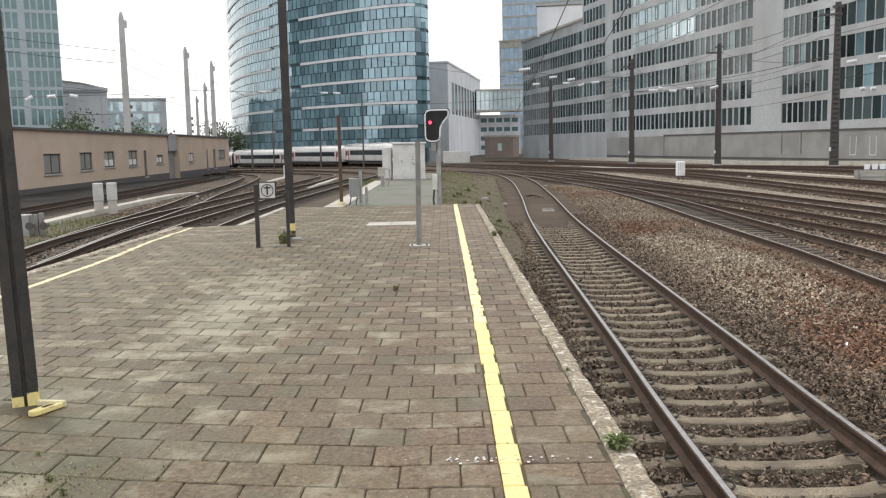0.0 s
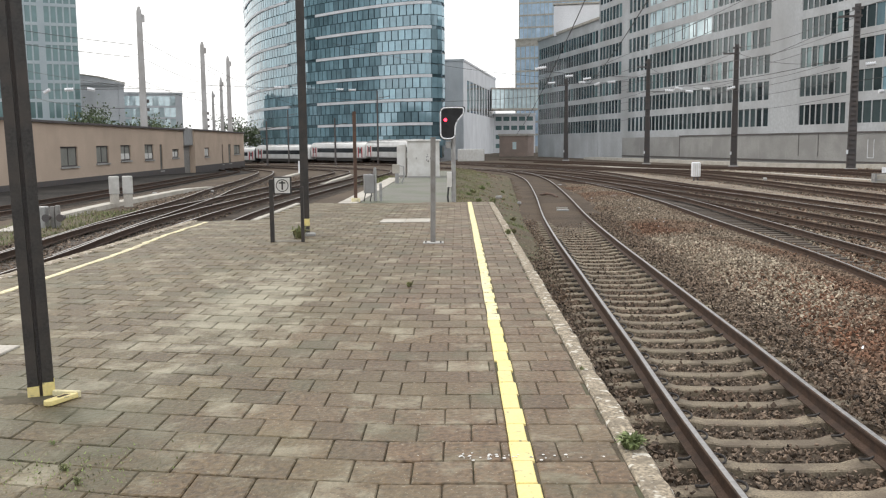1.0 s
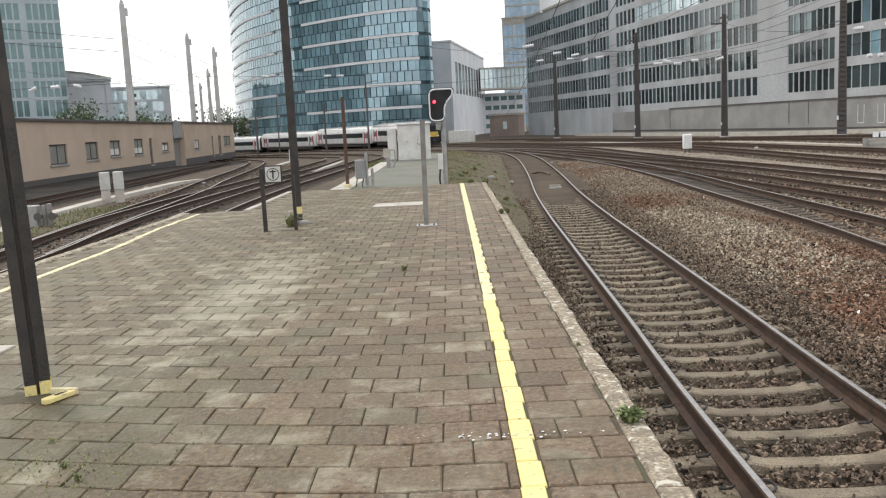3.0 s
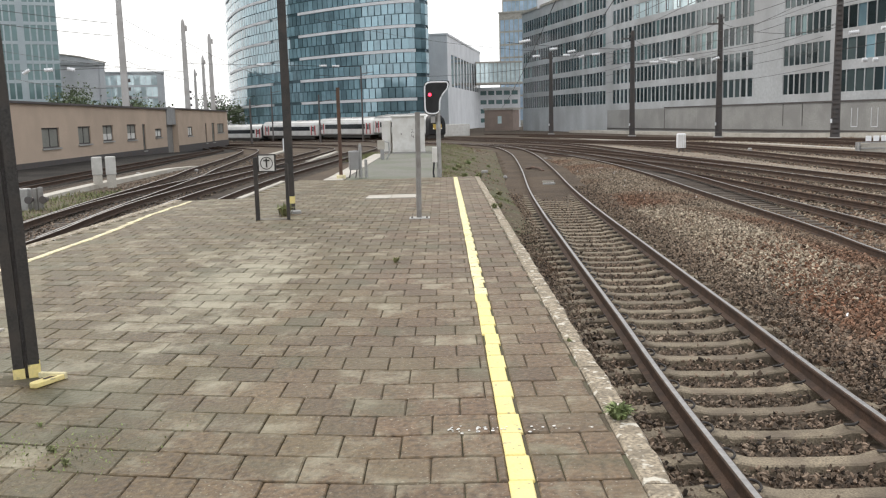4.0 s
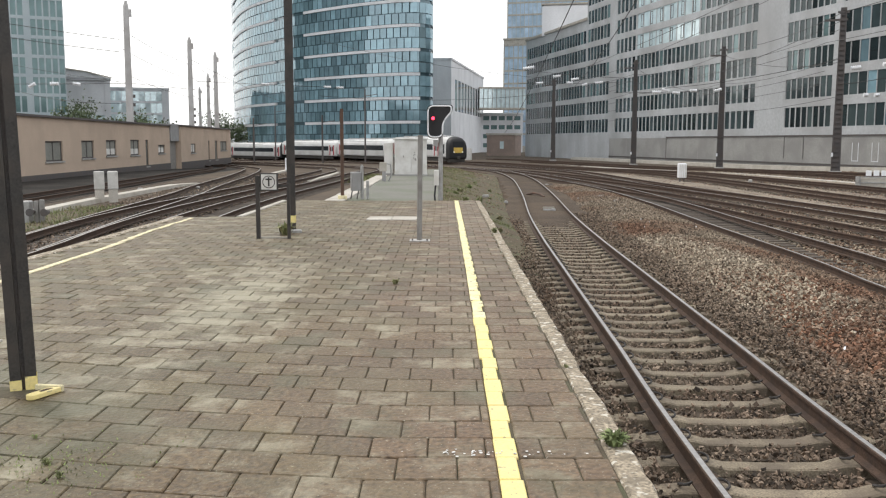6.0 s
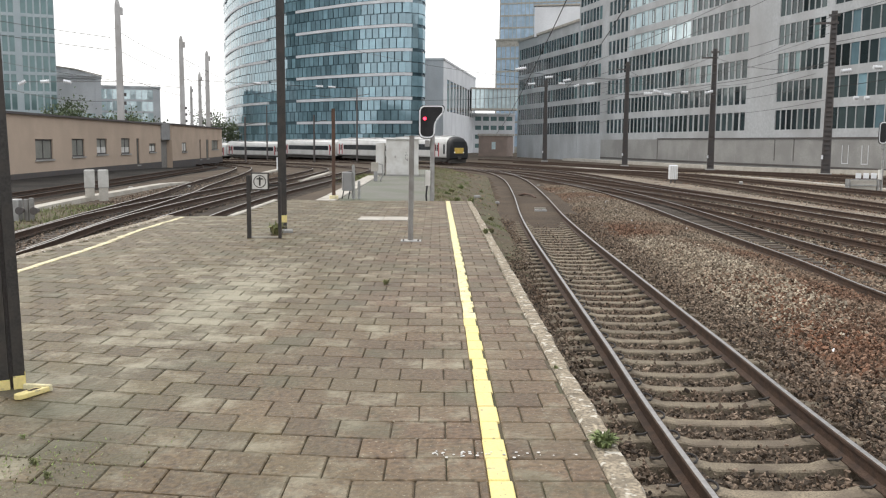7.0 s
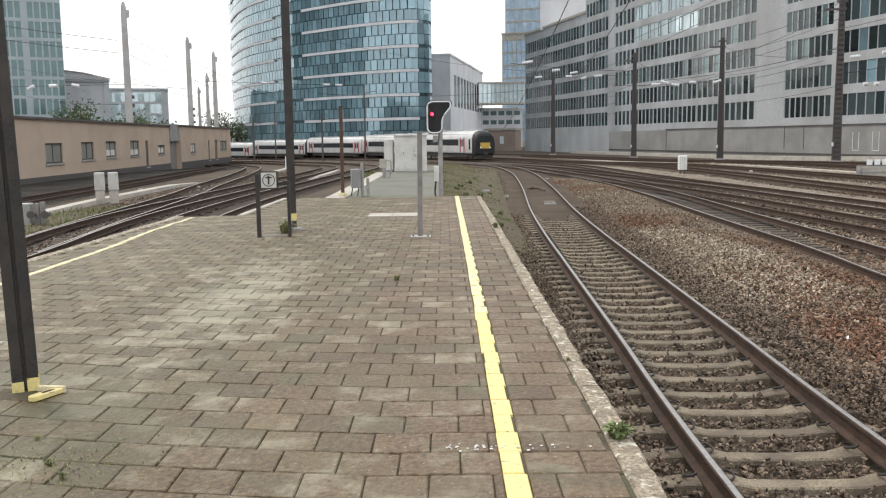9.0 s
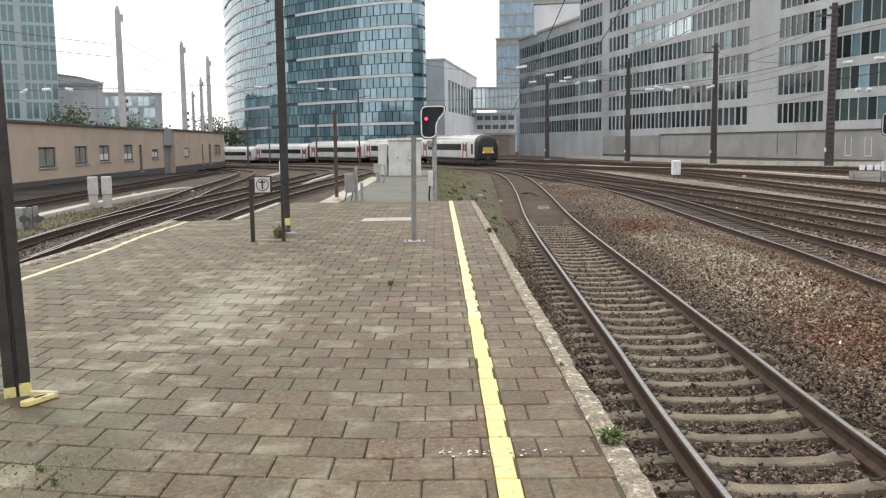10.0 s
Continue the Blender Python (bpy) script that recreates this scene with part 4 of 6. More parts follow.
# ---- masts and wires of the yard ----
def lattice_mast(x, y, height, foot, head, mat, label):
    """Two tapering steel channels joined by flat plates."""
    t = thing("catenary_mast", label, "mast", pose(x, y, ground_z(y, x), 0, 0, math.degrees(math.atan2(-x, y))), group="catenary masts of the yard")
    for s in (-1, 1):
        c = Shape()
        a, b = foot / 2, head / 2
        c.add([(s * a, -0.12, 0), (s * (a - 0.16), -0.12, 0), (s * (a - 0.16), 0.12, 0), (s * a, 0.12, 0), (s * b, -0.1, height), (s * (b - 0.12), -0.1, height), (s * (b - 0.12), 0.1, height), (s * b, 0.1, height)],
              [(0, 1, 5, 4), (1, 2, 6, 5), (2, 3, 7, 6), (3, 0, 4, 7), (4, 5, 6, 7)])
        part("channel", c, mat, t)
    n = int(height / 0.45)
    for i in range(n):
        z = 0.2 + i * height / n
        hw = (foot + (head - foot) * z / height) / 2 - 0.05
        part("lacing_plate", Shape().box(-hw, hw, -0.05, 0.05, z, z + 0.27), mat, t)
    a, b = foot / 2 - 0.08, head / 2 - 0.06
    part("web", Shape().add([(-a, 0.06, 0), (a, 0.06, 0), (b, 0.06, height), (-b, 0.06, height), (-a, 0.09, 0), (a, 0.09, 0), (b, 0.09, height), (-b, 0.09, height)], [(0, 1, 2, 3), (7, 6, 5, 4), (0, 4, 5, 1), (1, 5, 6, 2), (2, 6, 7, 3), (3, 7, 4, 0)]), mat, t)
    part("foot_block", Shape().chamfer(-foot * 0.7, foot * 0.7, -0.5, 0.5, -0.1, 0.25, 0.05), m_conc, t)
    part("white_plate", Shape().box(-foot / 2 - 0.03, -foot / 2 + 0.15, -0.16, -0.13, 1.6, 1.98), m_porcelain, t, "small white plate")
    part("head_bracket", Shape().box(-1.6, 0.4, -0.06, 0.06, height - 1.2, height - 1.0).box(-0.5, 0.5, -0.1, 0.1, height - 0.5, height - 0.3), mat, t)
    return t


MASTS = [(19.5, 161, 14.6), (27.7, 131, 15.2), (34.7, 112.6, 15.2), (37.1, 84.6, 15.4)]
for x, y, h in MASTS:
    lattice_mast(x, y, h, 0.86, 0.54, m_darksteel, "tall dark steel catenary mast with plate lacing")
for x, y, h in ((-14.3, 160, 13.0), (-20.6, 150, 8.0), (-30, 140, 7.2), (-38, 200, 12)):
    t = thing("catenary_mast", "slim dark steel catenary mast", "mast", pose(x, y, ground_z(y)), group="catenary masts of the yard")
    part("column", Shape().tube([(0, 0, 0), (0, 0, h)], 0.17, 8, 0.12), m_darksteel, t)
    part("arm", Shape().tube([(0, 0, h - 1.2), (2.2, -0.6, h - 0.9)], 0.06, 6), m_darksteel, t)


def pale_mast(x, y, height):
    t = thing("catenary_mast", "tall pale grey catenary mast with a rounded head", "mast", pose(x, y, ground_z(y), 0, 0, math.degrees(math.atan2(-x, y))), group="pale catenary masts")
    c = Shape()
    prof = [(0, 0.42), (height - 1.2, 0.29), (height - 0.5, 0.26), (height, 0.12)]
    c.v = [(a * h, b * h * 0.8, z) for z, h in prof for a, b in ((-1, -0.7), (-0.7, -1), (0.7, -1), (1, -0.7), (1, 0.7), (0.7, 1), (-0.7, 1), (-1, 0.7))]
    c.f = [(i * 8 + k, i * 8 + (k + 1) % 8, (i + 1) * 8 + (k + 1) % 8, (i + 1) * 8 + k) for i in range(3) for k in range(8)] + [tuple(24 + k for k in range(8))]
    part("column", c, m_mastconc, t)
    part("head_fitting", Shape().chamfer(0.2, 0.55, -0.2, 0.2, height - 1.6, height - 0.8, 0.1), m_mastconc, t)
    for k in range(4):
        part("bracket", Shape().box(0.3, 0.62, -0.12, 0.12, 5.0 + k * 0.9, 5.35 + k * 0.9), m_darksteel, t)
    part("foot_block", Shape().chamfer(-0.7, 0.7, -0.5, 0.5, -0.1, 0.25, 0.05), m_conc, t)


def wire(a, b, sag=0.4, r=0.03):
    pts = [Vector(a).lerp(Vector(b), k / 10) - Vector((0, 0, sag * 4 * (k / 10) * (1 - k / 10))) for k in range(11)]
    t = thing("overhead_wire", "thin dark overhead line wire", "wire", group="overhead wires")
    part("strand", Shape().tube(pts, r, 5), m_wire, t)


for x, y, h in ((-33.8, 96, 17.8), (-35.7, 126, 17.8), (-37.0, 145, 17.8), (-48.8, 185, 17.8), (-61.8, 226, 18.6)):
    pale_mast(x, y, h)
tops = [(x, y, ground_z(y, x) + h) for x, y, h in MASTS]
wire((-25, 182, 22), tops[0], 1.0)
for a, b in zip(tops, tops[1:]):
    wire((a[0], a[1], a[2] - 0.4), (b[0], b[1], b[2] - 0.4), 0.7)
    wire((a[0] - 1.5, a[1], a[2] - 3.2), (b[0] - 1.5, b[1], b[2] - 3.2), 0.5, 0.025)
    wire((a[0] - 1.5, a[1], a[2] - 5.8), (b[0] - 1.5, b[1], b[2] - 5.8), 0.3, 0.025)
wire((tops[3][0], tops[3][1], tops[3][2] - 0.4), (44, 30, 17), 0.6)
wire((tops[3][0] - 1.5, tops[3][1], tops[3][2] - 3.2), (42, 30, 13), 0.6, 0.025)
wire((20.5, 150, 10.0), (13, 40, 16), 1.5, 0.04)
wire((14.6, 221.2, 3.9), (9, 40, 15.5), 1.5, 0.04)
wire((18.5, 60, 12.5), (40, 60, 22), 0.5)
wire(tops[1], (41, 40, 22), 0.8)
wire(tops[0], (36, 30, 20), 1.2)
for a, b in zip(tops, tops[1:]):
    for off, drop, sag in ((-0.3, 2.0, 0.5), (-0.3, 4.6, 0.6), (-1.5, 7.0, 0.1), (-0.3, 8.2, 0.3)):
        wire((a[0] + off, a[1] - 0.1, a[2] - drop), (b[0] + off, b[1] - 0.1, b[2] - drop), sag, 0.022)
for (a, da), (b, db) in (((tops[2], 1.0), (tops[0], 4.0)), ((tops[3], 1.2), (tops[1], 5.0)), ((tops[3], 5.0), (tops[2], 1.0)), ((tops[2], 6.0), (tops[1], 1.0))):
    wire((a[0] - 0.2, a[1] - 0.1, a[2] - da), (b[0] - 0.2, b[1] - 0.1, b[2] - db), 0.9, 0.025)
for z in (9.0, 11.5, 13.5):
    wire((-34.3, 96, z), (-35.9, 126, z - 1.0), 0.3, 0.025)
    wire((-35.9, 126, z - 0.5), (-37.2, 145, z - 1.2), 0.3, 0.025)
    wire((-37.2, 145, z - 0.8), (-49, 185, z - 1.5), 0.4, 0.025)
for dz in (0.0, 1.3):
    wire((-34.6, 96, 12.5 - dz), (-60, 60, 15.5 - dz), 0.6, 0.03)
wire((-35, 126, 9.0), (-75, 150, 15), 0.5, 0.03)
wire((-36.4, 126, 13.6), (-33, 200, 9.5), 0.6, 0.03)
wire((-34.6, 96, 5.8), (-62, 130, 9), 0.5, 0.03)
# cross spans with white insulators
wire((19.5, 161, 10.6), (-21, 150, 9.4), 1.0)
wire((-34.1, 96, 7.9), (-62, 93, 7.6), 0.05)
wire((-35.7, 126, 10.2), (-14.3, 160, 11.2), 0.05)
wire((34.7, 112.4, 8.3), (21, 111.8, 7.9), 0.1)
wire((27.7, 130.6, 11.0), (8, 109, 10.6), 0.2)
wire((27.7, 130.6, 10.6), (10.5, 129.5, 10.2), 0.2)
wire((37.1, 84.6, 9.6), (27.5, 112, 8.5), 0.4)
wire((37.1, 84.6, 7.2), (52, 84, 10.5), 0.4)


def insulator(x, y, z, ln, dx, dz):
    t = thing("insulator", "white ribbed insulator on the overhead line", "insulator", pose(x, y, z), group="white insulators")
    d = Vector((dx, 0, dz)).normalized() * ln / 2
    s = Shape().tube([-d, d], 0.13, 8)
    for k in range(5):
        q = d * (k / 2 - 1) * 0.9
        s.tube([q - d * 0.06, q + d * 0.06], 0.2, 8)
    part("body", s, m_porcelain, t)


def spot(px, py, y, ln, dx, dz):
    """Places an insulator by direction: tangents of its bearing and its height, at a depth y."""
    insulator(px * y, y, 1.75 + py * y, ln, dx, dz)


for b, e, y, ln, dx, dz in ((0.0925, 0.082, 110, 1.35, 1, 0.15), (0.105, 0.0655, 130, 1.0, 1, 0.1), (0.124, 0.073, 130, 1.1, 1, 0.1), (0.144, 0.070, 130, 1.1, 1, 0.15),
                            (0.1385, 0.066, 130, 0.9, 1, 0.0), (0.171, 0.0662, 130, 1.1, 1, 0.1), (0.155, 0.064, 130, 0.8, 1, 0.3), (0.235, 0.056, 112, 1.0, 1, 0.0), (0.245, 0.058, 112, 0.9, 1, -0.3),
                            (0.257, 0.055, 112, 0.9, 1, -0.1), (0.276, 0.0575, 112, 0.8, 1, 0.0), (0.303, 0.058, 112, 1.0, 1, 0.3), (0.455, 0.083, 84, 0.9, 1, 0.1), (0.49, 0.087, 84, 0.8, 1, 0.0),
                            (0.48, 0.053, 84, 0.4, 1, 0), (0.468, 0.053, 84, 0.4, 1, 0), (-0.131, 0.0609, 151, 1.2, 1, 0), (-0.117, 0.0602, 154, 1.2, 1, 0), (-0.2, 0.0636, 138.7, 1.1, 1, 0), (-0.46, 0.062, 95, 0.75, 1, 0.5), (-0.435, 0.0635, 95, 0.85, 1, 0.05), (-0.41, 0.0634, 95.5, 0.8, 1, -0.2)):
    spot(b, e, y, ln, dx, dz)


# ---- buildings ----
PANES = []


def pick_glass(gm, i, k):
    """Picks another glass colour for single panes, standing in for blinds and reflections."""
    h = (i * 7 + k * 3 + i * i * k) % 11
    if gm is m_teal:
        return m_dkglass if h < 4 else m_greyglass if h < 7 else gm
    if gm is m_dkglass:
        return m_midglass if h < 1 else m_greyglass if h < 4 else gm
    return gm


def facade(name, label, p0, p1, height, base, bays, rows, row0, pitch_z, win_h, mat, depth=14.0, category="office building", far=False):
    """A block with a real window wall: bays are (from, to, window pitch, pane width, glass, rows from, rows to)."""
    a, b = Vector((*p0, 0)), Vector((*p1, 0))
    d = (b - a).normalized()
    inn = Vector((-d.y, d.x, 0))
    m = Matrix(((d.x, inn.x, 0, a.x), (d.y, inn.y, 0, a.y), (0, 0, 1, base), (0, 0, 0, 1)))
    ln = (b - a).length
    t = thing(name, label, category, m)
    wall = Shape()
    used = []
    for s0, s1, pitch, pw, gm, k0, k1 in bays:
        used.append((s0, s1))
        zs = [row0 + pitch_z * k for k in range(k0, k1)]
        z = -2 if k0 == 0 else row0 + pitch_z * (k0 - 1) + win_h
        for q in zs:
            wall.box(s0, s1, 0, 0.4, z, q)
            z = q + win_h
        nxt = row0 + pitch_z * k1
        wall.box(s0, s1, 0, 0.4, z, height if k1 >= rows else nxt - pitch_z + win_h + 0.001)
        n = max(1, int((s1 - s0) / pitch))
        p = (s1 - s0) / n
        for q in zs:
            for i in range(n + 1):
                c0, c1 = (s0, s0 + (p - pw) / 2) if i == 0 else (s0 + i * p - (p - pw) / 2, s0 + i * p + (p - pw) / 2) if i < n else (s1 - (p - pw) / 2, s1)
                wall.box(c0, c1, 0.03, 0.35, q, q + win_h)
            for i in range(n):
                PANES.append((t, s0 + (i + 0.5) * p, 0.12, q, pw, win_h, pick_glass(gm, i, int(q))))
    used.sort()
    x = 0.0
    for s0, s1 in used + [(ln, ln)]:
        if s0 - x > 0.05:
            wall.box(x, s0, 0, 0.4, -2, height)
        x = max(x, s1)
    part("wall", wall, mat, t)
    part("core", Shape().box(0.02, ln - 0.02, 0.42, depth, -2, height - 0.05), m_dirt if far else mat, t)
    part("roof", Shape().box(-0.2, ln + 0.2, -0.25, depth, height, height + 0.5), m_pale if mat in (m_pale, m_facade_blue) else m_conc_light, t)
    return t, m


def set_panes(limit=300):
    """The nearest panes are pieces of their own; the rest of each building's glass is one mesh."""
    by = {}
    for q in PANES:
        by.setdefault(q[0].name, []).append(q)
    for name, lst in by.items():
        t = lst[0][0]
        lst.sort(key=lambda q: (t.matrix_basis @ Vector((q[1], q[2], q[3]))).length)
        meshes, rest = {}, {}
        rnd = random.Random(name)
        for i, (_, x, y, z, pw, h, gm) in enumerate(lst):
            tilt = pose(x, y, z + h / 2, rnd.gauss(0, 0.5), 0, rnd.gauss(0, 0.7))
            if i < limit:
                key = (round(pw, 2), round(h, 2), gm.name)
                if key not in meshes:
                    meshes[key] = Shape().box(-pw / 2 - 0.02, pw / 2 + 0.02, -0.02, 0.02, -h / 2 - 0.02, h / 2 + 0.02).mesh("pane", gm)
                part("pane", meshes[key], None, t, at=tilt)
            else:
                rest.setdefault(gm.name, (gm, Shape()))[1].box(-pw / 2 - 0.02, pw / 2 + 0.02, -0.02, 0.02, -h / 2 - 0.02, h / 2 + 0.02, tilt)
        for gm, s in rest.values():
            far = {"teal_glass": m_teal_far, "dark_office_glass": m_dkglass_far}.get(gm.name, gm)
            tagged(part("panes", s, far, t), kind="stuff")


B0, BD = Vector((19.5, 217)), Vector((0.2244, -0.9745))


def along(s):
    p = B0 + BD * s
    return (p.x, p.y)


gb = -1.4
facade("office_block", "grey concrete office wing with long bands of dark windows", along(0), along(38.4), 27.2, gb,
       [(0.6, 38.0, 1.5, 1.39, m_dkglass, 0, 6)], 6, 5.1, 3.53, 2.45, m_facade)
facade("office_block", "grey concrete office wing with rows of dark windows", along(38.5), along(50.5), 34, gb,
       [(0.3, 11.2, 1.4, 1.27, m_dkglass, 0, 8)], 8, 5.1, 3.53, 2.45, m_facade)
main, main_m = facade("office_block", "large grey concrete office block with rows of narrow windows", along(50.5), along(160), 40, gb,
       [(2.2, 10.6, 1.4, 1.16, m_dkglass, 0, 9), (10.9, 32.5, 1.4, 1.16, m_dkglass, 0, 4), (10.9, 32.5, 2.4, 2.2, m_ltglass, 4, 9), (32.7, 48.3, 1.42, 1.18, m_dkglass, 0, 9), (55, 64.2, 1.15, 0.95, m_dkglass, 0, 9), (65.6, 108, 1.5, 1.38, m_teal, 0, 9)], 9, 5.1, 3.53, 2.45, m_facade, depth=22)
part("parapet_line", Shape().box(23, 109, -0.12, -0.031, 3.95, 4.12), m_darksteel, main, "dark joint line above the plinth")
part("plinth", Shape().box(0.05, 109, -0.03, -0.001, -2, 3.94), m_plinth, main, "grey weathered concrete plinth")
for s0, s1, z0 in ((23, 23.18, 0.6), (55.3, 55.42, 1.2), (59.3, 59.42, 1.2)):
    part("plinth_joint", Shape().box(s0, s1, -0.06, -0.031, z0, 3.9), m_darksteel, main)
part("base_joint", Shape().box(0.1, 109, -0.1, -0.031, 0.5, 0.72), m_darksteel, main, "dark line at the foot of the plinth")
for k in range(17):
    part("panel_joint", Shape().box(1.4 + 6.4 * k, 1.44 + 6.4 * k, -0.036, -0.031, -0.5, 3.9), m_conc, main)
for s0 in (68.35, 71.6):
    part("service_hatch", Shape().box(s0, s0 + 0.08, -0.06, -0.031, 1.2, 3.2).box(s0 + 1.02, s0 + 1.1, -0.06, -0.031, 1.2, 3.2).box(s0, s0 + 1.1, -0.06, -0.031, 1.1, 1.19), m_pale, main)
for k in range(4, 9):
    for i in range(6):
        q, z = 12.2 + 3.6 * i, 5.1 + 3.53 * k + 0.25
        part("casement", Shape().box(q, q + 0.1, 0.06, 0.099, z, z + 1.9).box(q + 0.75, q + 0.85, 0.06, 0.099, z, z + 1.9).box(q, q + 0.85, 0.06, 0.099, z + 1.9, z + 2.0).box(q, q + 0.85, 0.06, 0.099, z - 0.1, z), m_darksteel, main, "dark framed casement in the pale glazing")
pent = thing("roof_storey", "plain pale grey plant storey on the office roof", "roof storey", pose(27, 207, 25.6, 0, 0, -12))
part("shell", Shape().chamfer(-4.5, 6.5, -4, 5, 0, 6.8, 0.4), m_pale, pent)
part("roof_edge", Shape().box(-4.7, 6.7, -4.2, 5.2, 6.8, 7.1), m_conc_light, pent)

# the round glass tower
tower = thing("glass_tower", "tall curved office tower of teal glass with pale bands", "tower", pose(0, 0, -1.4))
ring_pts = curve([(-80.3, 348), (-72.2, 306), (-63.9, 274), (-54, 248), (-43.2, 231), (-36, 221), (-24, 209.5), (-15.4, 203), (-7.6, 199.4), (-4.0, 201.2), (-2.8, 206), (-3.4, 226), (-4.5, 288)], 1.76)
core = Shape()
n = len(ring_pts)
for z in (0, 84):
    core.v += [(p.x - r.x * 0.3, p.y - r.y * 0.3, z) for p, r in ring_pts]
core.f = [(k, k + 1, n + k + 1, n + k) for k in range(n - 1)] + [(n - 1, 0, n, 2 * n - 1), tuple(range(n, 2 * n))]
part("core", core, m_tealcore, tower, "dark teal glass between the panes")
STOREY, BAND0 = 5.28, 2.0
levels = [BAND0 + STOREY * k for k in range(15)]
for z in levels:
    for lo, hi in ((-64.5, -43.0), (-35.2, -4.6)):
        path = [(Vector((p.x, p.y, z)), r) for p, r in ring_pts if lo < p.x < hi and p.y < 276 and (p.x < -8 or p.y < 226)]
        part("band", Shape().sweep([(-0.3, 0), (0.3, 0), (0.3, 0.62), (-0.3, 0.62)], path), m_pale, tower, "pale band between storeys")
tpanes = []
for i, ((p, r), (q, _)) in enumerate(zip(ring_pts, ring_pts[1:])):
    if p.y > 300:
        continue
    d = (q - p).normalized()
    mid = (p + q) / 2
    for k, z in enumerate(levels):
        for j in range(2):
            tpanes.append((mid + d * ((0.88 * j + 0.44 * (k % 2)) if p.x < -9 else 0), d, r, z + 0.62 + j * 2.35, i))
rnd = random.Random(3)
pane_mesh = Shape().box(-0.78, 0.78, -0.03, 0.03, -1.08, 1.08).mesh("pane", m_teal)
tpanes.sort(key=lambda a: (a[0].x + 20) ** 2 + (a[0].y - 165) ** 2 + (a[3] - 20) ** 2)
rest = Shape()
for i, (mid, d, r, z, _) in enumerate(tpanes):
    m = Matrix.Translation((mid.x, mid.y, z + 1.2)) @ Matrix(((d.x, -r.x, 0, 0), (d.y, -r.y, 0, 0), (0, 0, 1, 0), (0, 0, 0, 1))) @ pose(0, 0, 0, rnd.gauss(0, 0.35), 0, rnd.gauss(0, 0.6))
    if i < 300:
        part("pane", pane_mesh, None, tower, at=m)
    else:
        rest.box(-0.78, 0.78, -0.03, 0.03, -1.08, 1.08, m)
tagged(part("panes", rest, m_teal_far, tower), kind="stuff")

# other buildings round the yard
facade("glass_tower", "slim office tower of grey-green glass with pale corners", (-143, 176), (-87.8, 201), 75, gb, [(0.5 + 8 * i, 8 * (i + 1) - 0.6, 1.2, 1.05, m_midglass, 0, 17) for i in range(8)], 17, 1.2, 4.2, 3.5, m_facade_blue, 20)
# flank added edge-on to the camera, to darken the curved tower's reflection
facade("glass_tower", "added dark glass flank of the slim tower, mirrored in the curved tower", (-88.3, 202.0), (-113, 251), 75, gb, [(0.5, 54, 1.5, 1.4, m_midglass, 0, 17)], 17, 1.2, 4.2, 3.7, m_darksteel, 2)
sloped, _ = facade("low_building", "pale grey low building with a sloping roof", (-105, 229), (-88, 236), 19, gb, [(1, 17, 3, 2.8, m_ltglass, 1, 2)], 3, 3.0, 4.5, 2.5, m_pale, 30)
part("sloping_roof", Shape().prism([(-0.3, 19.5), (-0.3, 22.6), (12.5, 21.0), (18.6, 19.5)], -0.6, 30), m_pale, sloped, "pale roof sloping to one side")
part("eaves", Shape().prism([(-0.5, 22.6), (-0.5, 22.9), (12.5, 21.3), (18.8, 19.8), (18.8, 19.5), (12.5, 21.0)], -0.9, -0.61), m_conc_light, sloped)
facade("low_building", "low building of pale green glass", (-100, 262), (-82.5, 268), 18.5, gb, [(0.3, 16.5, 1.6, 1.5, m_ltglass, 0, 5)], 5, 1.5, 3.4, 2.8, m_pale, 20)
facade("grey_building", "plain light grey building beside the tower", (-4, 236), (1.4, 236), 24.5, gb, [(5.0, 5.2, 1, 0.1, m_dkglass, 6, 6)], 6, 3, 3.5, 2, m_pale, 20)
facade("grey_building", "light grey building with tall dark window slots", (1.6, 235), (13, 305), 24.5, gb, [(6, 68, 6.2, 4.6, m_dkglass, 0, 1)], 1, 11.5, 9, 8.5, m_pale, 10)
facade("blue_tower", "tall pale blue glass tower", (20, 310), (33, 304), 38, gb, [(0.3, 13.7, 1.5, 1.4, m_blueglass, 0, 8)], 8, 2, 4.3, 3.7, m_conc_light, 16)
facade("blue_tower", "tall pale blue glass tower", (22.5, 330), (62, 318), 80, gb, [(0.3, 40, 1.5, 1.4, m_blueglass, 0, 18)], 18, 2, 4.3, 3.7, m_conc_light, 16)
bridge = thing("foot_bridge", "glazed covered footbridge between buildings", "bridge", pose(0, 0, 0))
part("deck", Shape().box(11, 26, 290, 296, 12.3, 12.9), m_conc_light, bridge)
part("roof", Shape().box(11, 26, 290, 296, 19.0, 19.5), m_conc_light, bridge)
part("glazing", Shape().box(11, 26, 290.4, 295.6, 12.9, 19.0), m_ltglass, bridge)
for i in range(11):
    part("mullion", Shape().box(11 + i * 1.4, 11.2 + i * 1.4, 290.1, 290.38, 12.9, 19.0), m_galv, bridge)
facade("brick_building", "low brick building with pale bands below the footbridge", (12, 300), (26, 299), 12.5, gb, [(0.5, 13.5, 2.2, 2.0, m_midglass, 0, 4)], 4, 1.5, 3.0, 1.4, m_pale, 12)
facade("brick_building", "small red brick service building", (10.4, 222), (17.2, 220), 4.9, gb, [(3.2, 4.4, 1.2, 1.0, m_ltglass, 0, 1)], 1, 1.6, 3, 1.8, m_brick, 8, "service building")
cont = thing("storage_container", "white steel storage container with ribbed sides", "container", pose(1.5, 172, ground_z(172, 4) - 0.1, 0, 0, -4))
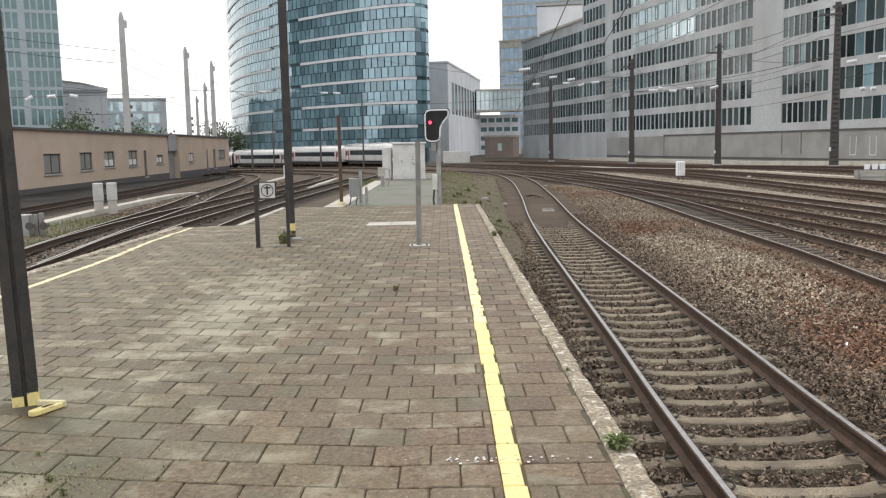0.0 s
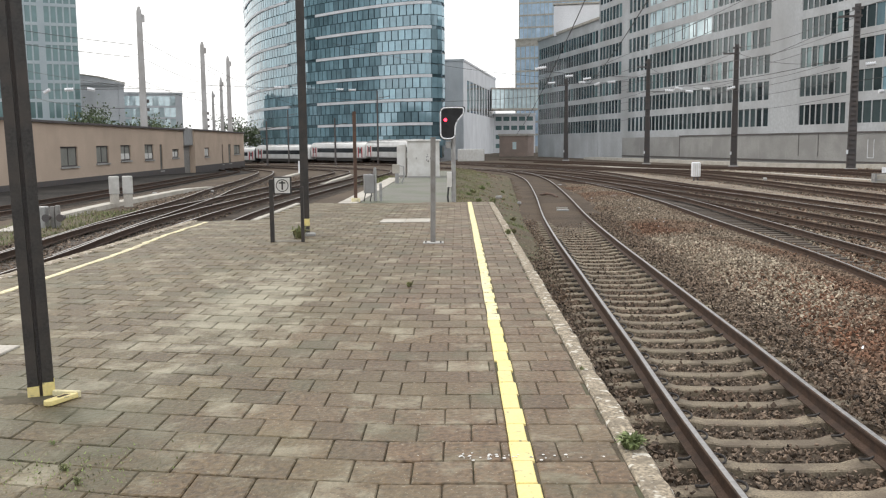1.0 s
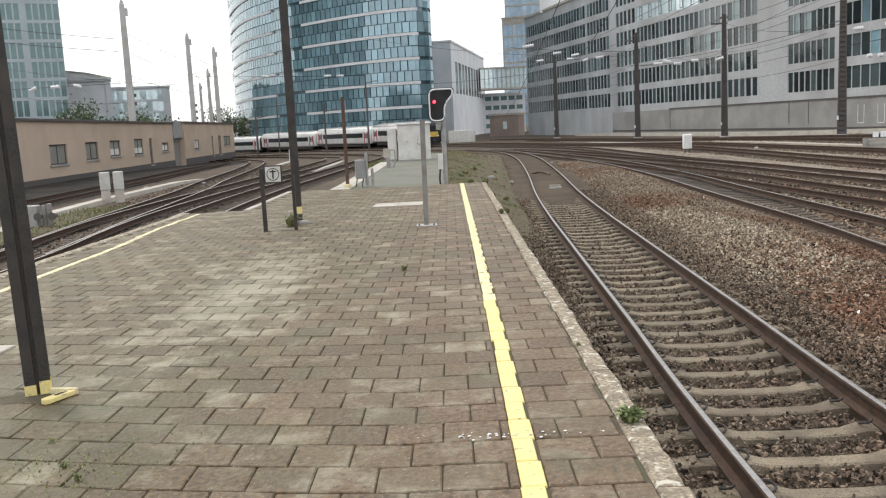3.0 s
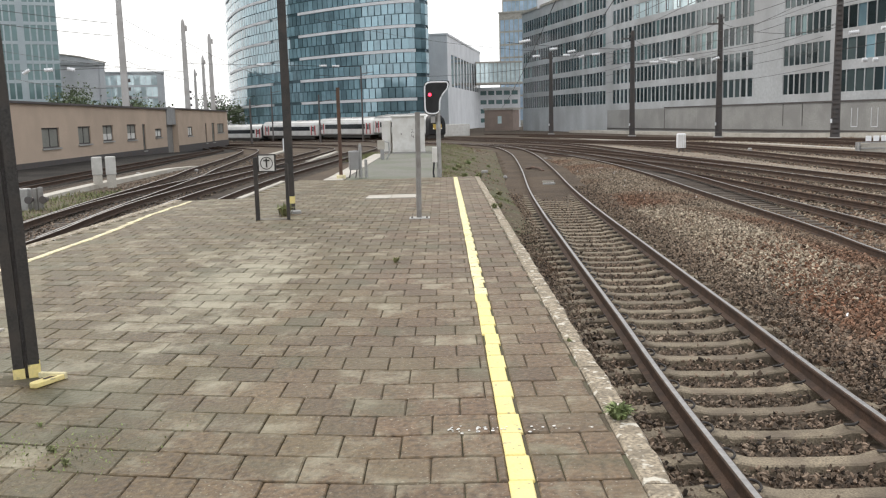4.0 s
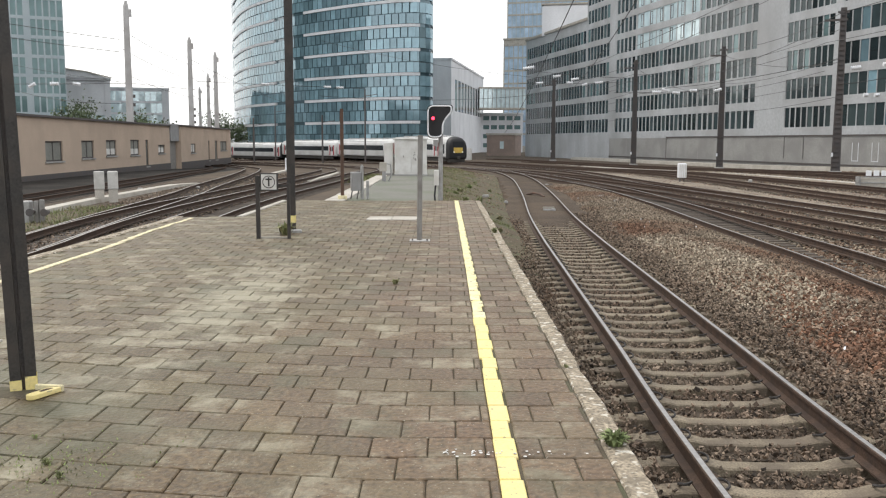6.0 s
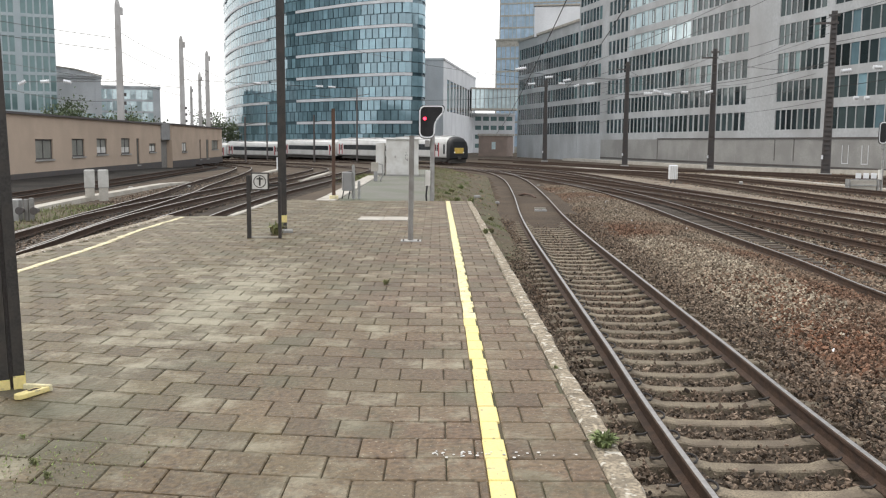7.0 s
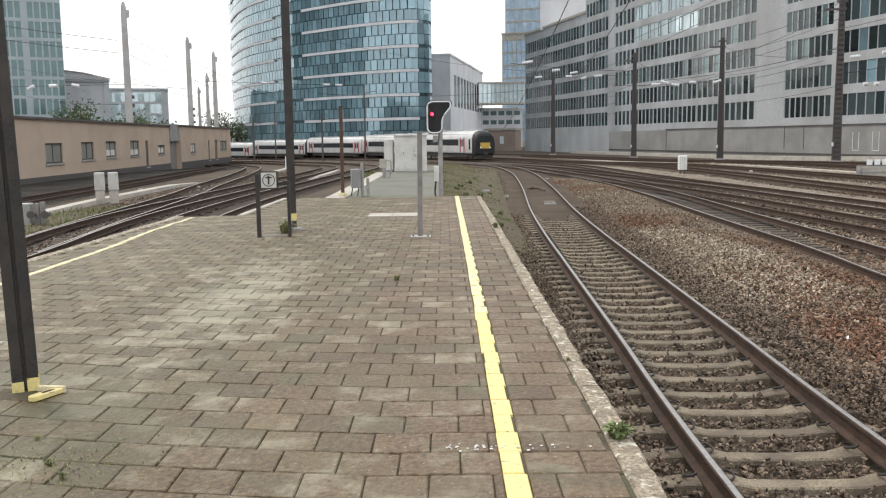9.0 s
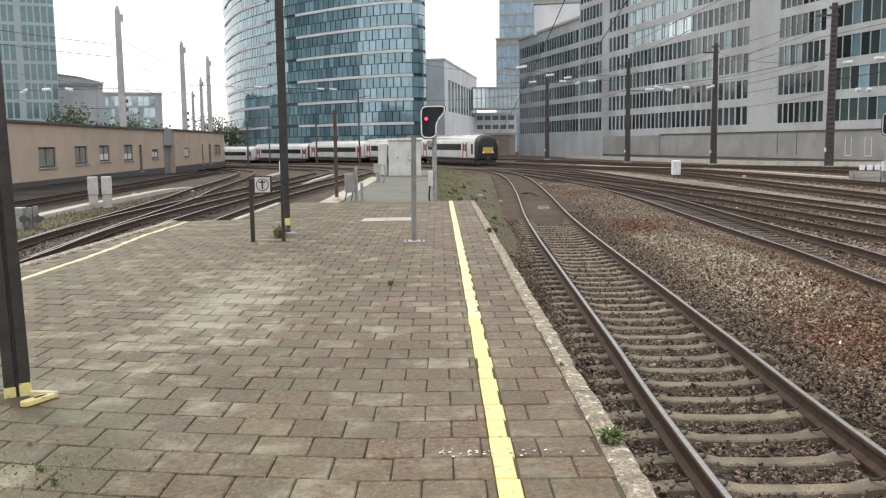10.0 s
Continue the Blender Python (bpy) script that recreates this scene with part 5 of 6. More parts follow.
part("body", Shape().chamfer(-1.5, 3.6, 0, 2.4, 0.1, 2.4, 0.04), m_white, cont)
for i in range(12):
    part("rib", Shape().box(-1.4 + i * 0.42, -1.2 + i * 0.42, -0.05, 0, 0.2, 2.3), m_white, cont)

# ochre railway building
H0, HD = Vector((-27.9, 57)), Vector((-3.9, 70)).normalized()


def ochre(p0, p1, height, openings, label):
    d = (p1 - p0).normalized()
    inn = Vector((-d.y, d.x))
    m = Matrix(((d.x, inn.x, 0, p0.x), (d.y, inn.y, 0, p0.y), (0, 0, 1, -1.0), (0, 0, 0, 1)))
    t = thing("railway_building", label, "building", m)
    ln = (p1 - p0).length
    x = 0.0
    for s0, s1, z0, z1 in openings:
        part("wall", Shape().box(x, s0, 0, 0.35, -0.9, height), m_ochre, t)
        part("wall", Shape().box(s0, s1, 0, 0.35, -0.9, z0), m_ochre, t)
        part("wall", Shape().box(s0, s1, 0, 0.35, z1, height), m_ochre, t)
        x = s1
        wdw = part("window", Shape().box(s0, s0 + 0.12, 0.1, 0.2, z0, z1).box(s1 - 0.12, s1, 0.1, 0.2, z0, z1).box(s0, s1, 0.1, 0.2, z1 - 0.1, z1).box(s0, s1, 0.1, 0.2, z0, z0 + 0.1).box((s0 + s1) / 2 - 0.05, (s0 + s1) / 2 + 0.05, 0.1, 0.2, z0, z1), m_darksteel, t)
        part("shutter", Shape().box(s0, s1, 0.14, 0.16, z0, z1), m_shutter, wdw, "grey rolled-down shutter")
        if z0 > 1 and s0 > 24:
            part("blind", Shape().box(s0 + 0.14, (s0 + s1) / 2 - 0.07, 0.12, 0.135, z0 + 0.12, z0 + 0.62).box((s0 + s1) / 2 + 0.07, s1 - 0.14, 0.12, 0.135, z0 + 0.12, z0 + 0.62), m_white, wdw, "white blind in the lower panes")
        elif 1 < z0 and s1 - s0 < 2.7:
            part("blind", Shape().box(s0 + 0.14, (s0 + s1) / 2 - 0.07, 0.12, 0.135, z0 + 0.12, z1 - 0.12).box((s0 + s1) / 2 + 0.07, s1 - 0.14, 0.12, 0.135, z0 + 0.12, z1 - 0.12), m_white, wdw, "white blind")
        part("sill", Shape().box(s0 - 0.15, s1 + 0.15, -0.1, 0.1, z0 - 0.12, z0), m_conc, wdw)
    part("wall", Shape().box(x, ln, 0, 0.35, -0.9, height), m_ochre, t)
    part("core", Shape().box(0, ln, 0.36, 9, -0.9, height - 0.1), m_ochre, t)
    part("roof_edge", Shape().box(-0.15, ln + 0.1, -0.2, 9, height, height + 0.16), m_darksteel, t, "dark roof edge")
    part("plinth", Shape().box(0, ln, -0.05, -0.001, -0.9, 0.42), m_darksteel, t, "sooty dark plinth")
    return t


Hs = lambda s: H0 + HD * s
ochre(Hs(-6), Hs(40.8), 4.4, [(11.9, 15.2, 1.3, 2.75), (19.2, 22.1, 1.4, 2.8), (25.2, 28.0, 1.5, 2.85), (32.2, 35.1, 1.45, 2.9), (37.3, 38.3, 0.3, 2.9), (42.0, 44.6, 1.5, 2.4)], "long low ochre railway building with small windows")
ochre(Hs(44.7) + Vector((0.3, 0)), Hs(77), 4.5, [(5.0, 7.6, 1.4, 2.5), (15.5, 16.4, 0.3, 2.9), (20, 21.8, 0.3, 2.9), (24.0, 29, 1.5, 2.8)], "low ochre railway annexe with small windows")
lk = thing("entrance_block", "grey painted entrance block between two ochre buildings", "entrance", Matrix(((HD.x, -HD.y, 0, Hs(40.8).x), (HD.y, HD.x, 0, Hs(40.8).y), (0, 0, 1, -1), (0, 0, 0, 1))))
part("upper_wall", Shape().box(0, 3.9, -0.1, 6, 2.8, 4.7), m_grey_paint, lk)
part("door", Shape().box(0.1, 3.8, 0.3, 0.4, -0.9, 2.8), m_post, lk)
part("core", Shape().box(0, 3.9, 0.45, 6, -0.9, 2.8), m_conc, lk)

# unseen blocks added behind and left of the camera, mirrored dark in the tower
rear_block = thing("station_building", "large unseen dark block behind the camera, mirrored in the tower", "building", pose(0, -160, gb))
part("wall", Shape().box(-70, 130, -20, 0, 0, 26), m_darksteel, rear_block)
part("tower", Shape().box(-60, -25, -40, -21, 0, 90), m_darksteel, rear_block)
row = thing("station_building", "long unseen dark block beside the yard, mirrored in the tower", "building", pose(-112, 0, gb))
part("wall", Shape().box(-14, 0, -60, 150, 0, 17), m_darksteel, row)


# ---- trees and weeds ----
def tree(x, y, height, spread, seed):
    rnd = random.Random(seed)
    t = thing("tree", "leafy green tree behind the railway yard", "tree", pose(x, y, ground_z(y)))
    trunk = Shape().tube([(0, 0, 0), (0.1, 0, height * 0.3), (0, 0.1, height * 0.6)], 0.3, 8, 0.12)
    tips = []
    for i in range(9):
        a, e = rnd.uniform(0, 6.28), rnd.uniform(0.3, 1.1)
        b = Vector((0, 0, height * rnd.uniform(0.25, 0.6)))
        tip = b + Vector((math.cos(a) * math.cos(e) * spread, math.sin(a) * math.cos(e) * spread, math.sin(e) * height * 0.4)) * rnd.uniform(0.6, 1)
        trunk.tube([b, b.lerp(tip, 0.5) + Vector((0, 0, 0.3)), tip], 0.12, 5, 0.03)
        tips.append(tip)
    part("trunk", trunk, m_bark, t)
    crown = Shape()
    for i in range(1500):
        c = rnd.choice(tips) + Vector((rnd.gauss(0, spread * 0.28), rnd.gauss(0, spread * 0.28), rnd.gauss(0, height * 0.12)))
        c.z = max(c.z, 0.4)
        u = Vector((rnd.gauss(0, 1), rnd.gauss(0, 1), rnd.gauss(0, 1))).normalized() * rnd.uniform(0.2, 0.4)
        w = u.cross(Vector((rnd.gauss(0, 1), rnd.gauss(0, 1), rnd.gauss(0, 1)))).normalized() * rnd.uniform(0.12, 0.25)
        crown.add([c - u, c + w, c + u, c - w], [(0, 1, 2, 3)])
    part("crown", crown, m_leaf, t)


for i, (x, y, h, s) in enumerate(((-72, 175, 11, 5), (-64, 178, 9.5, 5), (-56, 178, 8, 4.5), (-67, 200, 9, 5), (-84, 235, 10, 5), (-63, 250, 13, 5), (-59, 252, 11, 4.5), (-79, 180, 8, 5))):
    tree(x, y, h, s, i)


def tuft(x, y, z, size, count, seed, label):
    rnd = random.Random(seed)
    s = Shape()
    for i in range(count):
        a, lean = rnd.uniform(0, 6.28), rnd.uniform(0.1, 0.9)
        ln = size * rnd.uniform(0.5, 1)
        d = Vector((math.cos(a), math.sin(a), 0))
        b = d * rnd.uniform(0, size * 0.35)
        mid = b + d * ln * lean * 0.4 + Vector((0, 0, ln * 0.6))
        tip = b + d * ln * lean + Vector((0, 0, ln * (1 - lean * 0.6)))
        side = Vector((-d.y, d.x, 0)) * size * rnd.uniform(0.06, 0.12)
        s.add([b - side * 0.4, b + side * 0.4, mid + side, mid - side, tip], [(0, 1, 2, 3), (3, 2, 4)])
    tagged(part("weed", s, m_grass, at=pose(x, y, z)), label, "weed", group="weeds on the platform")


tuft(0.97, 4.93, -0.01, 0.13, 110, 1, "green weed growing at the kerb joint")
tuft(0.93, 6.7, -0.01, 0.05, 30, 2, "small weed at the kerb joint")
tuft(-0.62, 10.75, 0, 0.09, 40, 3, "small green weed between pavers")
tuft(-3.0, 16.5, 0, 0.3, 60, 4, "green weed at the foot of the mast")
tuft(0.95, 17.0, 0, 0.14, 40, 5, "small weed at the kerb joint")
tuft(-2.15, 4.6, 0, 0.05, 30, 6, "small weed between pavers")
tuft(-2.4, 5.0, 0, 0.04, 20, 7, "small weed between pavers")
tuft(-2.0, 4.4, 0, 0.05, 30, 9, "small weed between pavers")
for i, (x, y, h, sz) in enumerate(((0.7, 30.5, -0.3, 0.25), (1.3, 33, -0.5, 0.3), (0.6, 36, -0.3, 0.3), (1.9, 38, -0.75, 0.25), (1.1, 41, -0.45, 0.35), (2.2, 44, -0.8, 0.3), (1.6, 48, -0.6, 0.3), (0.4, 33.5, -0.22, 0.2), (1.75, 28.3, -0.75, 0.22), (1.5, 24.2, -0.72, 0.2), (1.35, 21.5, -0.85, 0.16), (1.9, 52, -0.7, 0.3))):
    tuft(x, y, h, sz, 45, 30 + i, "dry green weed on the stony verge")
rnd = random.Random(12)
moss = Shape()
for i in range(350):
    a, x, y = rnd.uniform(0, 6.28), rnd.gauss(-2.15, 0.28), rnd.gauss(4.55, 0.22)
    d = Vector((math.cos(a), math.sin(a), 0)) * rnd.uniform(0.006, 0.018)
    b = Vector((x, y, 0.0))
    moss.add([b - Vector((-d.y, d.x, 0)) * 0.4, b + Vector((-d.y, d.x, 0)) * 0.4, b + d + Vector((0, 0, rnd.uniform(0.006, 0.02)))], [(0, 1, 2)])
tagged(part("moss", moss, m_moss), "thin green moss and weeds over the pavers", "moss", kind="stuff")
grass = Shape()


def blades(x, y, z, size):
    a = rnd.uniform(0, 6.28)
    d = Vector((math.cos(a), math.sin(a), 0)) * size
    side = Vector((-d.y, d.x, 0)) * 0.15
    b = Vector((x, y, z))
    tip = b + d * rnd.uniform(0.2, 0.8) + Vector((0, 0, size * rnd.uniform(0.6, 1.2)))
    grass.add([b - side, b + side, tip], [(0, 1, 2)])


for i in range(26000):
    u = rnd.random()
    y = 18.5 + 48 * rnd.random() ** 1.3
    x = -0.25 + u * (2.4 + max(0, (y - 28) * 0.045))
    q = min(1, max(0, (y - 17) / 10))
    if noise.noise((x * 0.9, y * 0.5, 3)) > (-0.3 if u < 0.4 else 0.0 if u < 0.6 else 0.3) and (x > 1.1 or y > 26.6):
        blades(x, y, -1.03 + (0.95 - 0.86 * u ** 1.3) * q * q * (3 - 2 * q), rnd.uniform(0.03, 0.09))
for i in range(2600):
    blades(rnd.uniform(-15.4, -12.6), rnd.uniform(23, 37), ground_z(30) + 0.06, rnd.uniform(0.05, 0.16))
for i in range(1500):
    blades(rnd.gauss(-6.0, 0.5), rnd.uniform(60, 75), ground_z(60), rnd.uniform(0.1, 0.25))
tagged(part("weeds", grass, m_grass), "patchy weeds on the stony verges", "weeds", kind="stuff")


# ---- ballast stones round the near tracks ----
def stones(name, count, place, size, mat, label, seed):
    g = np.random.default_rng(seed)
    ball = np.array([(-1, -1, -1), (1, -1, -1), (1, 1, -1), (-1, 1, -1), (-1, -1, 1), (1, -1, 1), (1, 1, 1), (-1, 1, 1)], float) * 0.62
    faces = np.array([(0, 3, 2, 1), (4, 5, 6, 7), (0, 1, 5, 4), (1, 2, 6, 5), (2, 3, 7, 6), (3, 0, 4, 7)])
    pts = place(g, count)
    n = len(pts)
    v = ball[None] * (1 + g.uniform(-0.6, 0.5, (n, 8, 3))) * (g.uniform(*size, (n, 1, 1)) * np.stack([g.uniform(0.9, 1.7, (n, 1)), g.uniform(0.6, 1.2, (n, 1)), g.uniform(0.3, 0.75, (n, 1))], 2))
    q = g.normal(size=(n, 4))
    q /= np.linalg.norm(q, axis=1)[:, None]
    w, x, y, z = q.T
    rot = np.stack([np.stack([1 - 2 * (y * y + z * z), 2 * (x * y - z * w), 2 * (x * z + y * w)], 1), np.stack([2 * (x * y + z * w), 1 - 2 * (x * x + z * z), 2 * (y * z - x * w)], 1), np.stack([2 * (x * z - y * w), 2 * (y * z + x * w), 1 - 2 * (x * x + y * y)], 1)], 1)
    v = np.einsum("nij,nkj->nki", rot, v) + pts[:, None, :]
    me = bpy.data.meshes.new(name)
    me.from_pydata(v.reshape(-1, 3).tolist(), [], (faces[None] + 8 * np.arange(n)[:, None, None]).reshape(-1, 4).tolist())
    me.materials.append(mat)
    return tagged(new(name, me), label, "ballast", kind="stuff")


T1P = np.array([(p.x, p.y) for p, r in curve(T1, 0.5)])
T1X = lambda y: np.interp(y, T1P[:90 + 60, 1], T1P[:150, 0])


SLEEPERS = curve(T1, 0.6)[:170]
SLEEPER_Y = np.array([p.y for p, r in SLEEPERS])
SLEEPER_LEAN = np.array([r.y / r.x for p, r in SLEEPERS])


def in_track(g, n):
    y = 3.0 + 30 * g.random(n) ** 1.7
    x = T1X(y) + g.uniform(-1.8, 1.9, n)
    off = np.abs(x - T1X(y))
    level = y - (x - T1X(y)) * np.interp(y, SLEEPER_Y, SLEEPER_LEAN)
    k = np.clip(np.searchsorted(SLEEPER_Y, level), 1, len(SLEEPER_Y) - 1)
    gap = np.minimum(np.abs(level - SLEEPER_Y[k]), np.abs(level - SLEEPER_Y[k - 1]))
    keep = ((gap > 0.112 + 0.03 * g.random(n)) | (off > 1.1 + 0.25 * g.random(n)) | ((x < T1X(y) - 0.85) & (g.random(n) < 0.3)) | (g.random(n) < 0.002) | ((x > T1X(y) + 0.95) & (g.random(n) < 0.6))) & (np.abs(off - 0.7535) > 0.1) & (x > 1.12)
    z = -1.02 + 0.06 * g.random(n) + np.where(gap < 0.15, 0.02, 0) + np.where(off > 1.0, 0.045, 0) + np.where(x > T1X(y) + 0.95, 0.05, 0)
    return np.stack([x, y, z], 1)[keep]


def right_bed(g, n):
    y = 4 + 50 * g.random(n) ** 1.5
    x = T1X(y) + 1.25 + (np.interp(y, [0, 15, 25, 42, 54], [3.9, 4.1, 4.3, 3.1, 2.0])) * g.random(n)
    z = -0.985 + 0.16 * np.sin(np.clip((x - T1X(y) - 1.3) / 3.6, 0, 1) * 3.14) + 0.04 * g.random(n)
    return np.stack([x, y, z], 1)


stones("ballast_stones", 56000, in_track, (0.011, 0.029), m_stone, "sharp brown ballast stones between the sleepers", 1)


def nearer(g, n):
    """The stretch of track and bank that the camera stands beside."""
    y = g.uniform(-8, 3.4, n)
    x = T1X(y) + g.uniform(-1.6, 5.1, n)
    off = np.abs(x - T1X(y))
    k = np.clip(np.searchsorted(SLEEPER_Y, y), 1, len(SLEEPER_Y) - 1)
    gap = np.minimum(np.abs(y - SLEEPER_Y[k]), np.abs(y - SLEEPER_Y[k - 1]))
    keep = ((gap > 0.13) | (off > 1.25)) & (np.abs(off - 0.7535) > 0.1) & (x > 1.12)
    z = -1.0 + 0.05 * g.random(n) + 0.16 * np.sin(np.clip((x - T1X(y) - 1.3) / 3.6, 0, 1) * 3.14)
    return np.stack([x, y, z], 1)[keep]


stones("ballast_stones", 24000, nearer, (0.016, 0.038), m_stone, "sharp brown ballast stones in and beside the track", 16)


def pale_patch(g, n):
    p = right_bed(g, n)
    y, x = p[:, 1], p[:, 0] - T1X(p[:, 1])
    d = ((x - np.interp(y, [8, 26], [2.9, 2.3])) / 1.35) ** 2 + ((y - 18.5) / 7) ** 2
    p[:, 2] += 0.012
    return p[d < 1.0 * g.random(n) ** 0.5]


def rust_patch(g, n):
    p = right_bed(g, n)
    p[:, 2] += 0.014
    d = ((p[:, 0] - 5.5 - 0.12 * (p[:, 1] - 12)) / 0.95) ** 2 + ((p[:, 1] - 12.2) / 3.2) ** 2
    return p[d < g.random(n) ** 0.5]


stones("ballast_stones", 40000, rust_patch, (0.015, 0.034), m_stone_rust, "rust-stained ballast stones beside the track", 8)
stones("pale_chips", 90, right_bed, (0.02, 0.04), m_porcelain, "scattered white chips on the ballast", 9)
stones("ballast_stones", 40000, pale_patch, (0.016, 0.036), m_stone_pale, "pale tan ballast stones in a fresher patch beside the track", 6)
stones("ballast_stones", 66000, right_bed, (0.016, 0.038), m_stone_grey, "sharp grey and rusty ballast stones beside the track", 2)
def on_verge(g, n):
    y = 19 + 50 * g.random(n) ** 1.3
    u = g.random(n)
    q = np.clip((y - 17) / 10, 0, 1)
    x = -0.25 + u * (2.4 + np.maximum(0, (y - 28) * 0.045))
    z = -1.03 + (0.95 - 0.86 * u ** 1.3) * q * q * (3 - 2 * q)
    return np.stack([x, y, z], 1)[(x > 1.12) | (y > 26.7)]


def over_yard(g, n):
    y = 16 + 75 * g.random(n) ** 1.2
    x = 8.5 + g.random(n) * np.interp(y, [16, 90], [3, 24]) + (y - 16) * 0.12
    return np.stack([x, y, -1.03 + 0 * x + 0.03 * g.random(n) - 0.55 * np.clip((y - 70) / 50, 0, 1) ** 2], 1)


stones("verge_stones", 2600, on_verge, (0.012, 0.045), m_stone_grey, "loose stones on the weedy verge", 3)
stones("yard_stones", 24000, over_yard, (0.02, 0.065), m_stone_grey, "loose rusty stones between the yard tracks", 4)
stones("yard_stones", 9000, over_yard, (0.015, 0.055), m_stone_pale, "loose pale stones between the yard tracks", 14)


def left_yard(g, n):
    y = 16 + 60 * g.random(n) ** 1.2
    x = -9.0 - g.random(n) * np.interp(y, [16, 76], [4, 9])
    return np.stack([x, y, -1.02 + 0.03 * g.random(n)], 1)


stones("yard_stones", 12000, left_yard, (0.02, 0.05), m_stone, "loose brown stones between the tracks beyond the platform", 15)
bed = Shape()
for j in range(100):
    y = -10 + j * 0.6
    for i in range(13):
        u = i / 12
        x = float(T1X(y)) + 1.2 + float(np.interp(y, [0, 15, 25, 42, 54], [4.1, 4.3, 4.5, 3.3, 2.1])) * u
        bed.v.append((x, y, -1.02 + 0.17 * math.sin(u * 3.14) + 0.02 * noise.noise((x * 3, y * 3, 0))))
bed.f = [(j * 13 + i, j * 13 + i + 1, (j + 1) * 13 + i + 1, (j + 1) * 13 + i) for j in range(99) for i in range(12)]
tagged(part("ballast_bed", bed, m_brown, smooth=True), "low brown ballast bank between two tracks", "ballast", kind="structure")


# ---- the train ----
CAR, GAP = 26.4, 0.55
SECTION = [(-1.36, 0.95), (-1.42, 1.15), (-1.42, 3.05), (-1.3, 3.55), (-0.95, 3.92), (-0.5, 4.08), (0, 4.12), (0.5, 4.08), (0.95, 3.92), (1.3, 3.55), (1.42, 3.05), (1.42, 1.15), (1.36, 0.95)]


def train_car(label, front, rubber_rear):
    """One coach: x forward, z up from the rail head; wheels, underframe, windows, doors."""
    t = thing("train_car", label, "train car", group="cars of the passenger train")
    half = (CAR - GAP) / 2
    nose = half - (1.3 if front else 0)
    body = Shape()
    n = len(SECTION)
    body.add([(x, y, z) for x in (-half, nose) for y, z in SECTION], [(k, (k + 1) % n, n + (k + 1) % n, n + k) for k in range(n)] + [tuple(range(n)), tuple(range(n, 2 * n))])
    part("body", body, m_trainwhite, t, smooth=True)
    roof = [(y * 1.004, z + 0.006) for y, z in SECTION[3:10]]
    r = Shape().add([(x, y, z) for x in (-half, nose) for y, z in roof], [(k, k + 1, 8 + k - 1, 7 + k) for k in range(6)])
    part("roof", r, m_trainroof, t, smooth=True)
    for k in range(4):
        part("roof_unit", Shape().chamfer(-9 + k * 5.5, -6.6 + k * 5.5, -0.6, 0.6, 4.05, 4.26, 0.05), m_trainroof, t)
    doors = [-half + 2.0, half - (5.2 if front else 2.0)]
    for s in (-1, 1):
        y = s * 1.423
        lo, hi = sorted((y, y + s * 0.015))
        part("window_band", Shape().box(doors[0] + 1.5, doors[1] - 1.5, lo, hi, 2.02, 2.9), m_trainglass, t, "dark continuous window band")
        for d in doors:
            dr = part("door", Shape().box(d - 0.55, d + 0.55, lo, hi + 0.004, 1.05, 3.1), m_trainwhite, t, "white double door")
            for e in (-0.95, 0.56):
                part("red_strip", Shape().box(d + e, d + e + 0.39, lo, hi + 0.004, 1.05, 3.1), m_trainred, t, "red strip beside the door")
            lo2, hi2 = sorted((y + s * 0.015, y + s * 0.024))
            part("door_window", Shape().box(d - 0.5, d - 0.12, lo2, hi2, 1.9, 2.85).box(d + 0.12, d + 0.5, lo2, hi2, 1.9, 2.85), m_trainglass, dr)
        part("stripe", Shape().box(-half, nose, lo, hi - 0.002 if s > 0 else hi, 1.0, 1.12), m_trainroof, t, "grey sill stripe")
        if front:
            part("cab_window", Shape().box(half - 2.6, half - 2.0, lo, hi, 1.5, 2.9), m_trainglass, t)
    part("underframe", Shape().box(-half + 3.6, half - 3.6, -1.2, 1.2, 0.35, 0.95).box(-half, nose, -1.3, 1.3, 0.85, 0.96), m_under, t)
    for b in (-9.2, 9.2):
        bg_ = part("bogie", Shape().chamfer(b - 1.8, b + 1.8, -1.15, -0.95, 0.35, 0.8, 0.08).chamfer(b - 1.8, b + 1.8, 0.95, 1.15, 0.35, 0.8, 0.08).box(b - 0.3, b + 0.3, -1.0, 1.0, 0.4, 0.85), m_under, t)
        for w in (-1.25, 1.25):
            for s in (-1, 1):
                part("wheel", Shape().tube([(b + w, s * 0.69, 0.45), (b + w, s * 0.82, 0.45)], 0.45, 20), m_rust, bg_)
    if rubber_rear:
        part("rubber_end", Shape().prism([(-1.45, 0.7), (1.45, 0.7), (1.45, 3.3), (1.1, 4.0), (-1.1, 4.0), (-1.45, 3.3)], half - 0.45, half + 0.2, pose(0, 0, 0, 0, 0, 90) @ Matrix.Scale(-1, 4, (0, 1, 0))), m_rubber, t, "black rubber end ring")
    else:
        part("gangway", Shape().box(-half - 0.3, -half, -0.8, 0.8, 1.0, 3.4), m_rubber, t)
    if front:
        f = Shape()
        prof = [(nose, 1.0), (nose + 0.7, 0.97), (nose + 1.15, 0.85), (nose + 1.3, 0.7)]
        rows = []
        for x, k in prof:
            rows.append([(x, yy * (0.99 if k < 0.9 else 1.02), 0.65 + (zz - 0.95) * 1.07 * k + (1 - k) * 0.9) if k < 1 else (x, yy * 1.02, 0.65 + (zz - 0.95) * 1.08) for yy, zz in SECTION])
        f.v = [q for row in rows for q in row]
